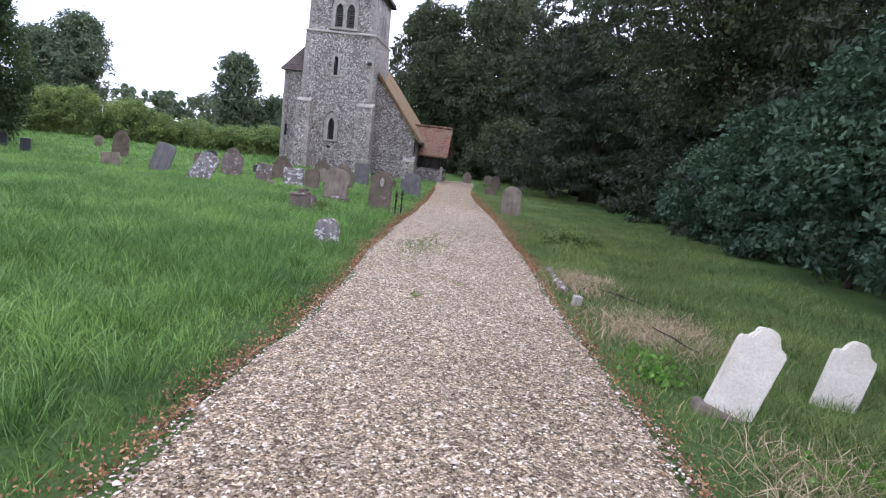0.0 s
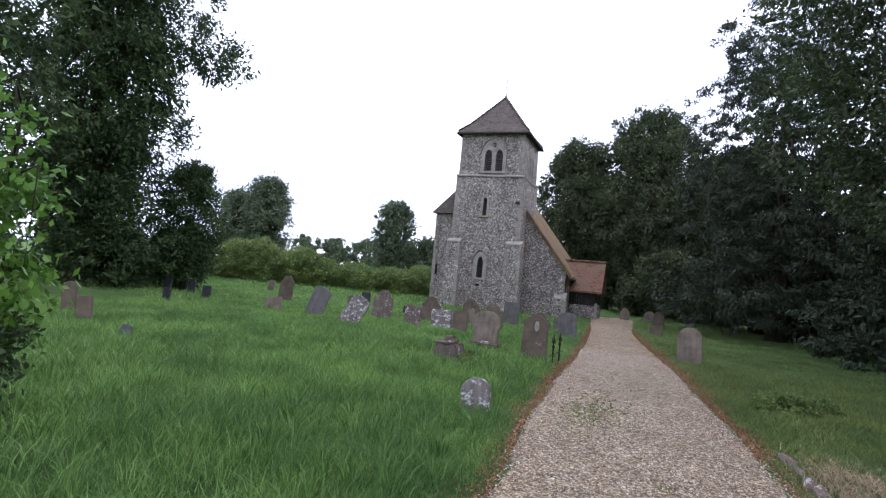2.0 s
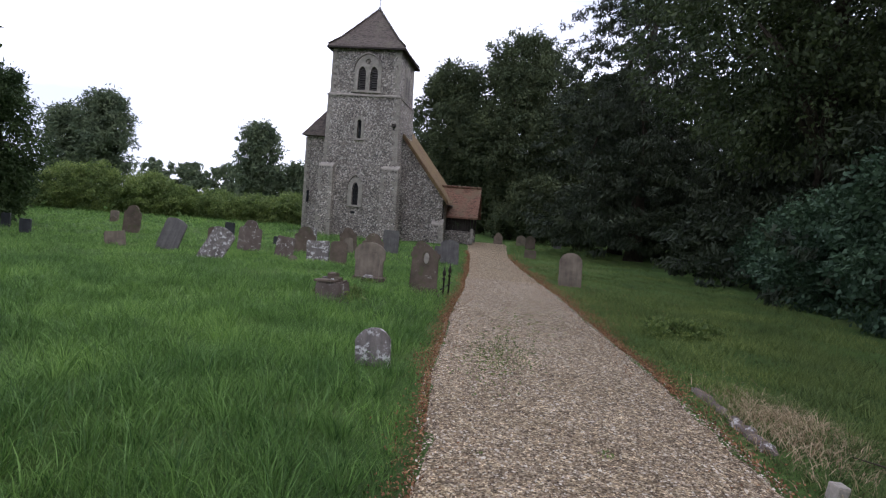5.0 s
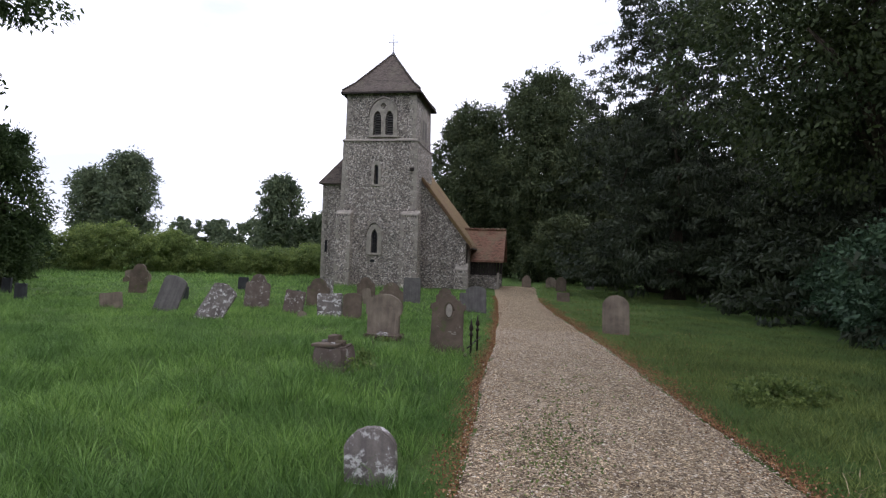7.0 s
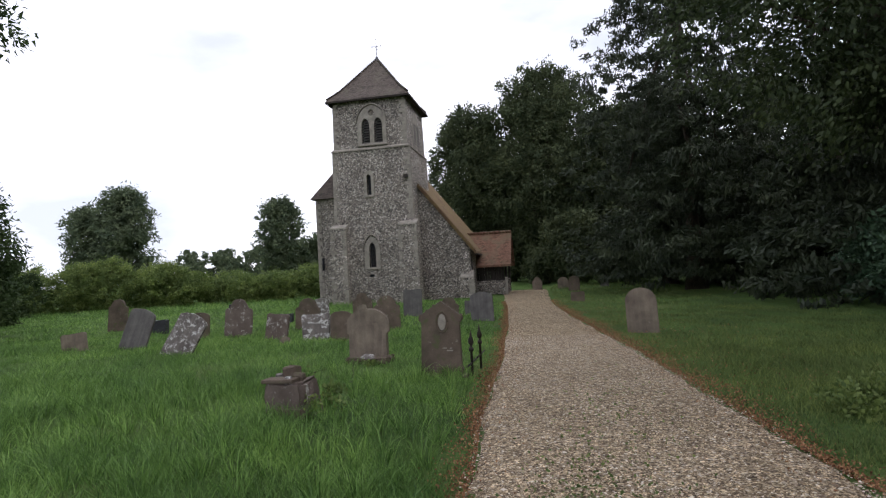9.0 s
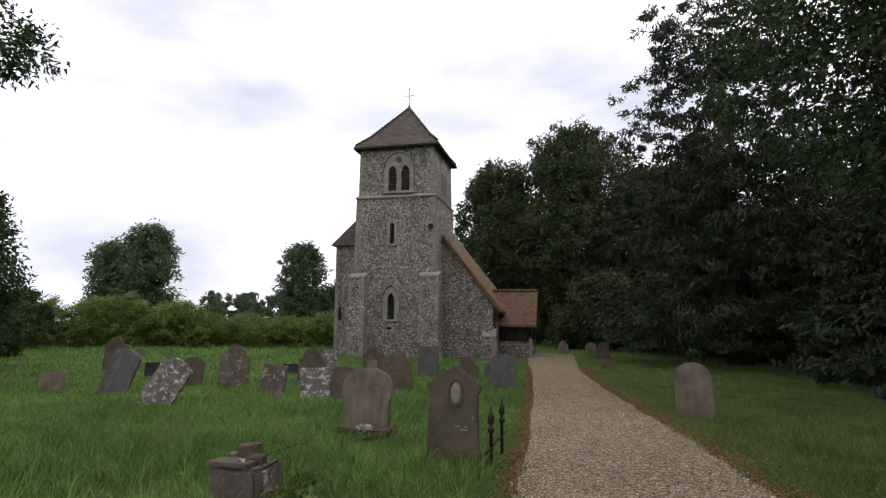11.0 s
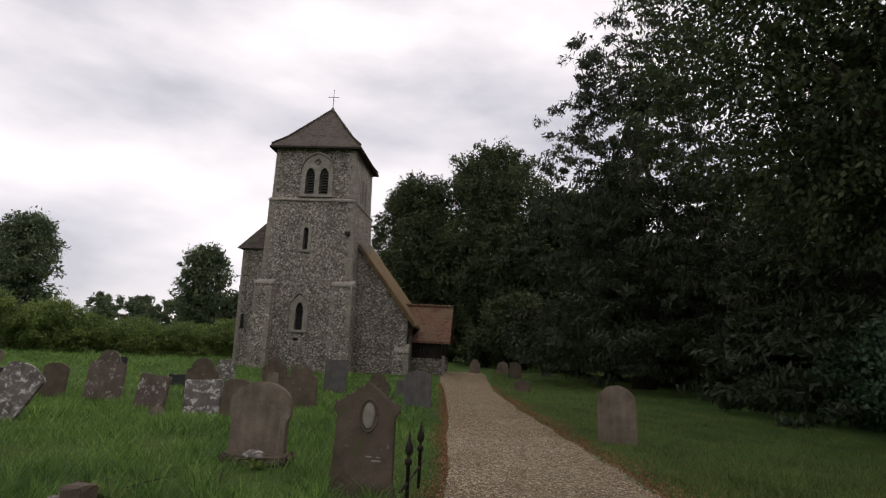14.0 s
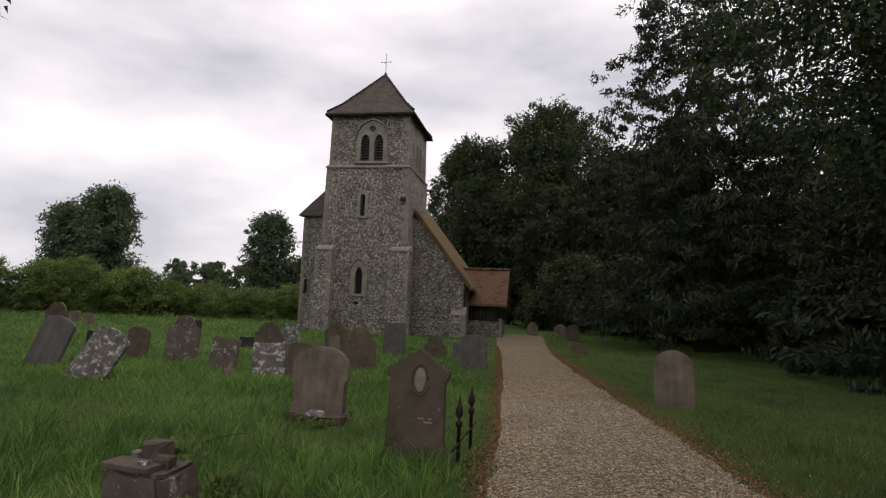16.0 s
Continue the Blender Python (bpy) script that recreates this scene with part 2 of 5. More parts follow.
PEBBLE = island_mat("gravel_pebbles", [(0.0, (0.062, 0.045, 0.031)), (0.3, (0.215, 0.16, 0.108)), (0.7, (0.385, 0.312, 0.222)), (1.0, (0.71, 0.645, 0.53))])
GRASS = leaf_mat("long_grass", (0.04, 0.104, 0.021), (0.235, 0.4, 0.11), 0.42, 0.35)
VERGE = leaf_mat("olive_verge_grass", (0.056, 0.09, 0.025), (0.205, 0.275, 0.088), 0.7, 0.3)
STRAW = island_mat("dry_straw", [(0.0, (0.2, 0.14, 0.07)), (1.0, (0.46, 0.37, 0.23))])
LITTER = island_mat("brown_leaf_litter", [(0.0, (0.1, 0.05, 0.026)), (0.5, (0.25, 0.125, 0.06)), (0.9, (0.38, 0.21, 0.1)), (1.0, (0.46, 0.31, 0.17))])
L_YEW = leaf_mat("yew_needles", (0.026, 0.037, 0.022), (0.055, 0.072, 0.042), 0.6, 0.15)
L_SHRUB = leaf_mat("blue_green_shrub_leaves", (0.032, 0.066, 0.04), (0.072, 0.125, 0.072), 0.6, 0.15)
L_OAK = leaf_mat("dark_broad_leaves", (0.044, 0.062, 0.032), (0.086, 0.11, 0.053), 0.8, 0.25)
L_LIME = leaf_mat("shaded_lime_leaves", (0.034, 0.051, 0.024), (0.075, 0.104, 0.043), 0.6, 0.25)
L_HEDGE = leaf_mat("hedge_leaves", (0.085, 0.135, 0.04), (0.215, 0.285, 0.09), 0.55, 0.4)
L_FAR = leaf_mat("far_tree_leaves", (0.07, 0.098, 0.062), (0.12, 0.155, 0.092), 0.85, 0.3)
L_BRIGHT = leaf_mat("bright_sapling_leaves", (0.09, 0.2, 0.03), (0.17, 0.32, 0.06), 0.45, 0.4)
L_IVY = leaf_mat("ivy_leaves", (0.034, 0.06, 0.024), (0.066, 0.103, 0.038), 0.75, 0.25)

# ---- plan of the ground ----
GROUND_Y = (-400, -60, -41, -35, -31, -26, -18, -2, 400)
GROUND_Z = (-0.3, -0.3, -0.45, -0.62, -0.72, -0.8, -0.97, -1.2, -1.2)
EDGE_Y = (-60, -42, -38.5, -37, -35, -33.2, -31.2, -29.3, -27.5, -25.8, -22.5, -19.5, -16, -13.5, -6.5, -1, 5.5, 10)
EDGE_L = (13.0, 13.0, 12.8, 12.66, 12.52, 12.26, 11.92, 11.74, 11.5, 11.35, 11.1, 10.72, 10.38, 10.05, 9.15, 8.3, 7.4, 7.2)
EDGE_R = (16.3, 16.3, 16.0, 15.78, 15.5, 15.28, 15.08, 14.88, 14.6, 14.36, 13.97, 13.5, 13.0, 12.55, 11.6, 11.1, 10.65, 10.35)


def ground_z(y):
    return np.interp(y, GROUND_Y, GROUND_Z)


def path_left(y):
    return np.interp(y, EDGE_Y, EDGE_L)


def path_right(y):
    return np.interp(y, EDGE_Y, EDGE_R)


def bank(x, y):
    """The turf lies a hand's breadth higher than the path."""
    d = path_left(y) + 0.1 - x
    return 0.05 * np.clip(d / 1.2, 0, 1)


def part(name, bm, material, parent=None, label=""):
    me = bpy.data.meshes.new(name)
    bm.to_mesh(me)
    bm.free()
    me.materials.append(material)
    ob = new(name, me)
    if parent:
        ob.parent = parent
    return tagged(ob, label)


def thing(name, label, category, group="", kind="", at=(0, 0, 0)):
    ob = new(name)
    ob.location = at
    ob.empty_display_size = 0.2
    return tagged(ob, label, category, group, kind)


def raw(name, verts, faces_n, faces, material, smooth=False):
    """A mesh straight from arrays; faces_n corners in each face."""
    me = bpy.data.meshes.new(name)
    verts = np.asarray(verts, np.float32)
    faces = np.asarray(faces, np.int32)
    n = len(faces)
    me.vertices.add(len(verts))
    me.vertices.foreach_set("co", verts.ravel())
    me.loops.add(n * faces_n)
    me.loops.foreach_set("vertex_index", faces.ravel())
    me.polygons.add(n)
    me.polygons.foreach_set("loop_start", np.arange(0, n * faces_n, faces_n, dtype=np.int32))
    me.update(calc_edges=True)
    me.materials.append(material)
    if smooth:
        me.polygons.foreach_set("use_smooth", np.ones(n, bool))
    return me


def box(bm, x0, x1, y0, y1, z0, z1, bevel=0.0):
    vs = [bm.verts.new((x, y, z)) for z in (z0, z1) for x, y in ((x0, y0), (x1, y0), (x1, y1), (x0, y1))]
    fs = [bm.faces.new([vs[i] for i in f]) for f in ((3, 2, 1, 0), (4, 5, 6, 7), (0, 1, 5, 4), (1, 2, 6, 5), (2, 3, 7, 6), (3, 0, 4, 7))]
    if bevel:
        es = list({e for f in fs for e in f.edges})
        bmesh.ops.bevel(bm, geom=es, offset=bevel, segments=2, affect="EDGES", profile=0.6)
    return bm


def hexa(bm, low, high):
    """A solid between two quads given as corner lists in the same order."""
    vs = [bm.verts.new(p) for p in (*low, *high)]
    for f in ((3, 2, 1, 0), (4, 5, 6, 7), (0, 1, 5, 4), (1, 2, 6, 5), (2, 3, 7, 6), (3, 0, 4, 7)):
        bm.faces.new([vs[i] for i in f])
    return bm


def tube(bm, points, radii, n=8):
    rings = []
    for i, p in enumerate(points):
        p = Vector(p)
        d = Vector(points[min(i + 1, len(points) - 1)]) - Vector(points[max(i - 1, 0)])
        q = d.normalized().to_track_quat("Z", "Y")
        rings.append([bm.verts.new(p + q @ Vector((math.cos(a) * radii[i], math.sin(a) * radii[i], 0))) for a in [2 * math.pi * k / n for k in range(n)]])
    for a, b in zip(rings, rings[1:]):
        for k in range(n):
            f = bm.faces.new((a[k], a[(k + 1) % n], b[(k + 1) % n], b[k]))
            f.smooth = True
    bm.faces.new(rings[0][::-1])
    bm.faces.new(rings[-1])
    return bm


def extrude_profile(bm, pts, y0, y1, bevel=0.0):
    """An upright slab from an outline in x and z."""
    f = bm.faces.new([bm.verts.new((x, y0, z)) for x, z in pts])
    back = bmesh.ops.extrude_face_region(bm, geom=[f])["geom"]
    bmesh.ops.translate(bm, vec=(0, y1 - y0, 0), verts=[g for g in back if isinstance(g, bmesh.types.BMVert)])
    bmesh.ops.recalc_face_normals(bm, faces=bm.faces)
    if bevel:
        es = [e for e in bm.edges if e.calc_face_angle(0) > 0.9]
        bmesh.ops.bevel(bm, geom=es, offset=bevel, segments=2, affect="EDGES")
    return bm


# ---- ground, path ----
gx = np.unique(np.concatenate([np.linspace(-900, -60, 15), np.linspace(-60, -6, 28), np.linspace(-6, 22, 113), np.linspace(22, 70, 25), np.linspace(70, 900, 15)]))
gy = np.unique(np.concatenate([np.linspace(-400, -60, 10), np.linspace(-60, -44, 16), np.linspace(-44, -14, 121), np.linspace(-14, 60, 60), np.linspace(60, 1500, 20)]))
GX, GY = np.meshgrid(gx, gy)
GZ = ground_z(GY) + bank(GX, GY)
off = np.maximum(np.maximum(path_left(GY) - GX, GX - path_right(GY)), 0)
lump = 0.05 * np.sin(GX * 1.3 + 0.7 * np.sin(GY * 0.9)) * np.sin(GY * 1.1 + 0.5 * np.sin(GX * 1.7)) + 0.025 * np.sin(GX * 3.9 + GY * 2.3)
near = (np.abs(GX) < 60) & (GY < 60) & (GY > -60)
GZ = GZ + np.where(near, np.clip(off * 0.8, 0, 1) * lump + np.clip(off * 0.3, 0, 0.05), 0)
inside = (GX > path_left(GY) + 0.25) & (GX < path_right(GY) - 0.25) & (GY < 10)
GZ = GZ - np.where(inside, 0.08, 0.0)
nx, ny = len(gx), len(gy)
idx = np.arange(nx * ny).reshape(ny, nx)
quads = np.stack([idx[:-1, :-1], idx[:-1, 1:], idx[1:, 1:], idx[1:, :-1]], -1).reshape(-1, 4)
ground = new("ground", raw("ground", np.stack([GX, GY, GZ], -1).reshape(-1, 3), 4, quads, TURF, True))
tagged(ground, "rough green churchyard turf sloping gently to the church", "ground", kind="structure")

rng = np.random.default_rng(4)
py = np.arange(-60, 10.01, 0.12)
jl, jr = np.cumsum(rng.normal(0, 0.02, len(py))), np.cumsum(rng.normal(0, 0.02, len(py)))
jl, jr = jl - np.convolve(jl, np.ones(25) / 25, "same"), jr - np.convolve(jr, np.ones(25) / 25, "same")
s = np.linspace(0, 1, 15)
L, R = path_left(py) - 0.04 + jl, path_right(py) + 0.04 + jr
PX = L[:, None] + (R - L)[:, None] * s[None]
PY = np.repeat(py[:, None], len(s), 1)
PZ = ground_z(PY) + 0.012 + 0.05 * np.clip(np.sin(np.pi * s), 0, 0.5)[None] + 0.008 * np.sin(PX * 4 + PY * 3)
PZ[:, 0] -= 0.06
PZ[:, -1] -= 0.06
idx = np.arange(PX.size).reshape(PX.shape)
quads = np.stack([idx[:-1, :-1], idx[:-1, 1:], idx[1:, 1:], idx[1:, :-1]], -1).reshape(-1, 4)
path = new("gravel_path", raw("gravel_path", np.stack([PX, PY, PZ], -1).reshape(-1, 3), 4, quads, GRAVEL, True))
tagged(path, "pale pinkish flint gravel path leading to the porch", "path", kind="structure")


def path_z(x, y):
    u = np.clip((x - path_left(y)) / (path_right(y) - path_left(y)), 0, 1)
    return ground_z(y) + 0.012 + 0.05 * np.clip(np.sin(np.pi * u), 0, 0.5) + 0.008 * np.sin(x * 4 + y * 3)


def field_z(x, y):
    o = np.maximum(np.maximum(path_left(y) - x, x - path_right(y)), 0)
    l = 0.05 * np.sin(x * 1.3 + 0.7 * np.sin(y * 0.9)) * np.sin(y * 1.1 + 0.5 * np.sin(x * 1.7)) + 0.025 * np.sin(x * 3.9 + y * 2.3)
    return ground_z(y) + bank(x, y) + np.clip(o * 0.8, 0, 1) * l + np.clip(o * 0.3, 0, 0.05)


# ---- church ----
church = thing("church", "old flint church with a square west tower and tiled roofs", "church", at=(0, 0, -1.2))
church.rotation_euler = (0, 0, radians(3))
church_world = Matrix.Translation((0, 0, 1.2))


def cpart(name, bm, material, parent=church, label=""):
    bm.transform(church_world)
    return part(name, bm, material, parent, label)


def uv_planar(ob):
    """Lay each roof face's courses along its slope."""
    me = ob.data
    uv = me.uv_layers.new(name="UVMap")
    for p in me.polygons:
        n = p.normal
        side = Vector((0, 0, 1)).cross(n)
        side = side.normalized() if side.length > 0.01 else Vector((1, 0, 0))
        up = n.cross(side)
        for li in p.loop_indices:
            co = me.vertices[me.loops[li].vertex_index].co
            uv.data[li].uv = (co.dot(side), co.dot(up))


def cut_wall(wall, cutters):
    """Take the cutters' shapes out of a wall for good."""
    for c in cutters:
        md = wall.modifiers.new("opening", "BOOLEAN")
        md.operation, md.object, md.solver = "DIFFERENCE", c, "EXACT"
    dg = bpy.context.evaluated_depsgraph_get()
    me = bpy.data.meshes.new_from_object(wall.evaluated_get(dg))
    wall.modifiers.clear()
    wall.data = me
    for c in cutters:
        bpy.data.objects.remove(c)


def lancet(cx, z0, zs, zt, w, n=7):
    """A pointed opening's outline: sill z0, spring zs, tip zt."""
    pts = [(cx - w / 2, z0), (cx + w / 2, z0), (cx + w / 2, zs)]
    for k in range(1, n):
        u = k / n
        pts.append((cx + w / 2 * math.cos(u * math.pi / 2) ** 1.2, zs + (zt - zs) * math.sin(u * math.pi / 2)))
    pts.append((cx, zt))
    for k in range(n - 1, 0, -1):
        u = k / n
        pts.append((cx - w / 2 * math.cos(u * math.pi / 2) ** 1.2, zs + (zt - zs) * math.sin(u * math.pi / 2)))
    pts.append((cx - w / 2, zs))
    return pts


def cutter(pts, y0, y1):
    bm = extrude_profile(bmesh.new(), pts, y0, y1)
    bm.transform(church_world)
    ob = part("cutter", bm, FLINT)
    ob.location = (0, 0, -1.2)
    return ob


def stage(x0, x1, y0, y1, xb0, xb1, z0, z1, grow=0.06):
    """A tower stage, hollow, its foot a little wider than its head."""
    bm = bmesh.new()
    lo = [(x0 - grow, y0 - grow, z0), (x1 + grow, y0 - grow, z0), (xb1 + grow, y1 + grow, z0), (xb0 - grow, y1 + grow, z0)]
    hi = [(x0, y0, z1), (x1, y0, z1), (xb1, y1, z1), (xb0, y1, z1)]
    hexa(bm, lo, hi)
    return bm


def placed(ob):
    ob.location = (0, 0, -1.2)
    return ob


bm = stage(-2.62, 2.62, 0.3, 5.54, -2.62, 2.62, -1.6, 9.0, 0.14)
bm.transform(church_world)
lower = placed(part("tower_lower_stage", bm, FLINT))
cut_wall(lower, [cutter(lancet(-0.17, 1.25, 2.3, 2.85, 0.46), -0.3, 1.0), cutter(lancet(-0.18, 5.95, 7.15, 7.3, 0.3, 4), -0.3, 1.0)])
lower.parent, lower.location = church, (0, 0, 0)

bm = stage(-2.47, 2.47, 0.42, 5.42, -2.47, 2.47, 9.0, 12.36, 0.05)
bm.transform(church_world)
belfry = placed(part("tower_belfry_stage", bm, FLINT))
cut_wall(belfry, [cutter(lancet(-0.24, 9.35, 10.45, 11.0, 0.56), -0.3, 1.2), cutter(lancet(0.62, 9.35, 10.45, 11.0, 0.56), -0.3, 1.2)])
belfry.parent, belfry.location = church, (0, 0, 0)

# string courses and plinth
bm = bmesh.new()
box(bm, -2.68, 2.68, 0.22, 5.62, 8.92, 9.0)
hexa(bm, [(-2.68, 0.22, 9.002), (2.68, 0.22, 9.002), (2.68, 5.62, 9.002), (-2.68, 5.62, 9.002)], [(-2.53, 0.36, 9.14), (2.53, 0.36, 9.14), (2.53, 5.48, 9.14), (-2.53, 5.48, 9.14)])
cpart("string_course", bm, DRESSED, church, "pale stone string course")
bm = bmesh.new()
hexa(bm, [(-2.95, -0.05, -1.6), (2.95, -0.05, -1.6), (2.95, 5.9, -1.6), (-2.95, 5.9, -1.6)], [(-2.85, 0.05, -0.75), (2.85, 0.05, -0.75), (2.85, 5.8, -0.75), (-2.85, 5.8, -0.75)])
cpart("plinth", bm, FLINT)

# tower roof with a slight swept eave
bm = bmesh.new()
rings = []
E4 = [(-2.83, 0.0), (2.85, 0.0), (2.85, 5.84), (-2.83, 5.84)]
cx, cy = 0.03, 2.9
for k, z in ((1.0, 12.28), (0.97, 12.42), (0.72, 13.15), (0.36, 14.5), (0.03, 15.75)):
    rings.append([bm.verts.new((cx + (x - cx) * k, cy + (y - cy) * k, z)) for x, y in E4])
for a, b in zip(rings, rings[1:]):
    for k in range(4):
        bm.faces.new((a[k], a[(k + 1) % 4], b[(k + 1) % 4], b[k]))
bm.faces.new(rings[0][::-1])
bm.faces.new(rings[-1])
roof = cpart("tower_roof", bm, ROOF_TOWER, church, "pyramid roof of dark brown clay tiles")
uv_planar(roof)
bm = bmesh.new()
for a, b in ((0, 1), (1, 2), (2, 3), (3, 0)):
    p, q = Vector((*E4[a], 12.27)), Vector((*E4[b], 12.27))
    c = Vector((cx, cy, 12.27))
    hexa(bm, [p + Vector((0, 0, -0.1)), q + Vector((0, 0, -0.1)), q.lerp(c, 0.06) + Vector((0, 0, -0.1)), p.lerp(c, 0.06) + Vector((0, 0, -0.1))], [p, q, q.lerp(c, 0.06), p.lerp(c, 0.06)])
cpart("eaves_board", bm, TIMBER, church, "dark eaves board")
for k in range(4):
    bm = bmesh.new()
    pts = [(cx + (E4[k][0] - cx) * f, cy + (E4[k][1] - cy) * f, z + 0.03) for f, z in ((0.97, 12.42), (0.72, 13.15), (0.36, 14.5), (0.03, 15.75))]
    tube(bm, pts, [0.07] * 4, 6)
    cpart("hip_tiles", bm, ROOF_TOWER, roof)
bm = bmesh.new()
tube(bm, [(cx, cy, 15.65), (cx, cy, 15.95), (cx, cy, 16.05)], [0.16, 0.1, 0.03], 8)
finial = cpart("finial", bm, LEAD, church, "lead cap at the roof tip")
bm = bmesh.new()
tube(bm, [(cx, cy, 16.0), (cx, cy, 17.25)], [0.02, 0.014], 6)
tube(bm, [(cx - 0.3, cy, 16.75), (cx + 0.3, cy, 16.75)], [0.016, 0.016], 6)
tube(bm, [(cx, cy - 0.3, 16.6), (cx, cy + 0.3, 16.6)], [0.012, 0.012], 6)
for dx, dz in ((-0.32, 16.75), (0.32, 16.75), (0, 17.27)):
    bmesh.ops.create_uvsphere(bm, u_segments=8, v_segments=5, radius=0.035, matrix=Matrix.Translation((cx + dx, cy, dz)))
cpart("roof_cross", bm, IRON, church, "thin iron cross and compass arms")


def surround(name, cx0, z0, zs, zt, w, ring, y, parent=church, depth=0.14):
    """A dressed stone frame round a pointed opening, with its sill."""
    out, inn = lancet(cx0, z0 - 0.02, zs, zt + ring * 1.25, w + 2 * ring), lancet(cx0, z0, zs, zt, w)
    bm = bmesh.new()
    a = [bm.verts.new((x, y, z)) for x, z in out]
    b = [bm.verts.new((x, y, z)) for x, z in inn]
    a2 = [bm.verts.new((x, y + depth, z)) for x, z in out]
    b2 = [bm.verts.new((x, y + 0.3, z)) for x, z in inn]
    n = len(a)
    for k in range(1, n):
        j = (k + 1) % n
        bm.faces.new((a[k], a[j], b[j], b[k]))
        bm.faces.new((a[j], a[k], a2[k], a2[j]))
        bm.faces.new((b[k], b[j], b2[j], b2[k]))
    ob = cpart(name, bm, DRESSED, parent, "pale dressed stone window surround")
    bm = bmesh.new()
    box(bm, cx0 - w / 2 - ring * 1.1, cx0 + w / 2 + ring * 1.1, y - 0.06, y + 0.3, z0 - 0.14, z0, 0.015)
    cpart("sill", bm, DRESSED, ob)
    return ob


def hood_mould(line, y0, y1, rise, parent):
    """One continuous moulding that follows the arch."""
    bm = bmesh.new()
    rings = [[bm.verts.new(p) for p in ((x, y0, z), (x, y1, z), (x, y1, z + rise), (x, y0 + 0.03, z + rise))] for x, z in line]
    for a, b in zip(rings, rings[1:]):
        for k in range(4):
            bm.faces.new((a[k], a[(k + 1) % 4], b[(k + 1) % 4], b[k]))
    bm.faces.new(rings[0])
    bm.faces.new(rings[-1][::-1])
    bmesh.ops.recalc_face_normals(bm, faces=bm.faces)
    cpart("hood_mould", bm, DRESSED, parent)


# lower lancet: wide outer order, inner order, leaded glass with bars
win = surround("west_window", -0.17, 1.25, 2.3, 2.85, 0.46, 0.3, 0.16)
hood_mould(lancet(-0.17, 2.2, 2.3, 3.35, 1.18)[2:], 0.1, 0.3, 0.09, win)
bm = bmesh.new()
extrude_profile(bm, lancet(-0.17, 1.25, 2.3, 2.85, 0.46), 0.5, 0.52)
cpart("glass", bm, GLASS_AND_SHADE, win, "dark leaded glass")
bm = bmesh.new()
for k in range(5):
    box(bm, -0.4, 0.06, 0.47, 0.485, 1.4 + 0.25 * k, 1.42 + 0.25 * k)
for k in (-0.1, 0.06):
    box(bm, -0.17 + k, -0.155 + k, 0.472, 0.487, 1.25, 2.6)
cpart("saddle_bars", bm, IRON, win)
slit = surround("slit_window", -0.18, 5.95, 7.15, 7.3, 0.3, 0.2, 0.2)
# Dark sheet set back in the slit; its colour stands for the shade inside.
bm = bmesh.new()
extrude_profile(bm, lancet(-0.18, 5.95, 7.15, 7.3, 0.3, 4), 0.6, 0.62)
cpart("glass", bm, GLASS_AND_SHADE, slit, "dark sheet standing in for the open slit")
# belfry window: two louvred lights under one arch with a roundel
arch = lancet(0.19, 9.3, 10.75, 11.85, 1.95)
inner = [lancet(-0.24, 9.35, 10.45, 11.0, 0.56), lancet(0.62, 9.35, 10.45, 11.0, 0.56)]
bm = extrude_profile(bmesh.new(), arch, 0.27, 0.5)
bm.transform(church_world)
bw = placed(part("belfry_window", bm, DRESSED, None, "pale stone belfry window with two louvred lights"))
cuts = [cutter(p, -0.1, 0.9) for p in inner]
bmc = bmesh.new()
bmesh.ops.create_cone(bmc, cap_ends=True, segments=20, radius1=0.2, radius2=0.2, depth=0.3, matrix=Matrix.Translation((0.19, 0.27, 12.55)) @ Matrix.Rotation(math.pi / 2, 4, "X"))
cr_ob = part("cutter", bmc, FLINT)
cr_ob.location = (0, 0, -1.2)
cut_wall(bw, cuts + [cr_ob])
bw.parent, bw.location = church, (0, 0, 0)
for c0 in (-0.24, 0.62):
    for k in range(9):
        bm = bmesh.new()
        z = 9.4 + 0.17 * k
        wd = 0.28 if z < 10.4 else 0.28 * max(0.25, 1 - ((z - 10.4) / 0.62) ** 2)
        hexa(bm, [(c0 - wd, 0.4, z), (c0 + wd, 0.4, z), (c0 + wd, 0.62, z + 0.13), (c0 - wd, 0.62, z + 0.13)], [(c0 - wd, 0.4, z + 0.025), (c0 + wd, 0.4, z + 0.025), (c0 + wd, 0.62, z + 0.155), (c0 - wd, 0.62, z + 0.155)])
        cpart("louvre", bm, LOUVRE, bw)
    # Dark sheet behind the louvres stands in for the belfry's unlit inside.
    bm = extrude_profile(bmesh.new(), lancet(c0, 9.35, 10.45, 11.0, 0.56), 0.8, 0.82)
    cpart("dark_lining", bm, GLASS_AND_SHADE, bw)
hood_mould(lancet(0.19, 10.6, 10.75, 11.9, 2.05)[2:], 0.2, 0.4, 0.1, bw)
bm = box(bmesh.new(), -0.85, 1.25, 0.22, 0.5, 9.18, 9.32, 0.02)
cpart("sill", bm, DRESSED, bw)

# the same kind of window on the south face of the belfry
bm = hexa(bmesh.new(), [(2.4, 2.0, 9.32), (2.545, 2.0, 9.32), (2.545, 3.85, 9.32), (2.4, 3.85, 9.32)], [(2.4, 2.0, 11.0), (2.525, 2.0, 11.0), (2.525, 3.85, 11.0), (2.4, 3.85, 11.0)])
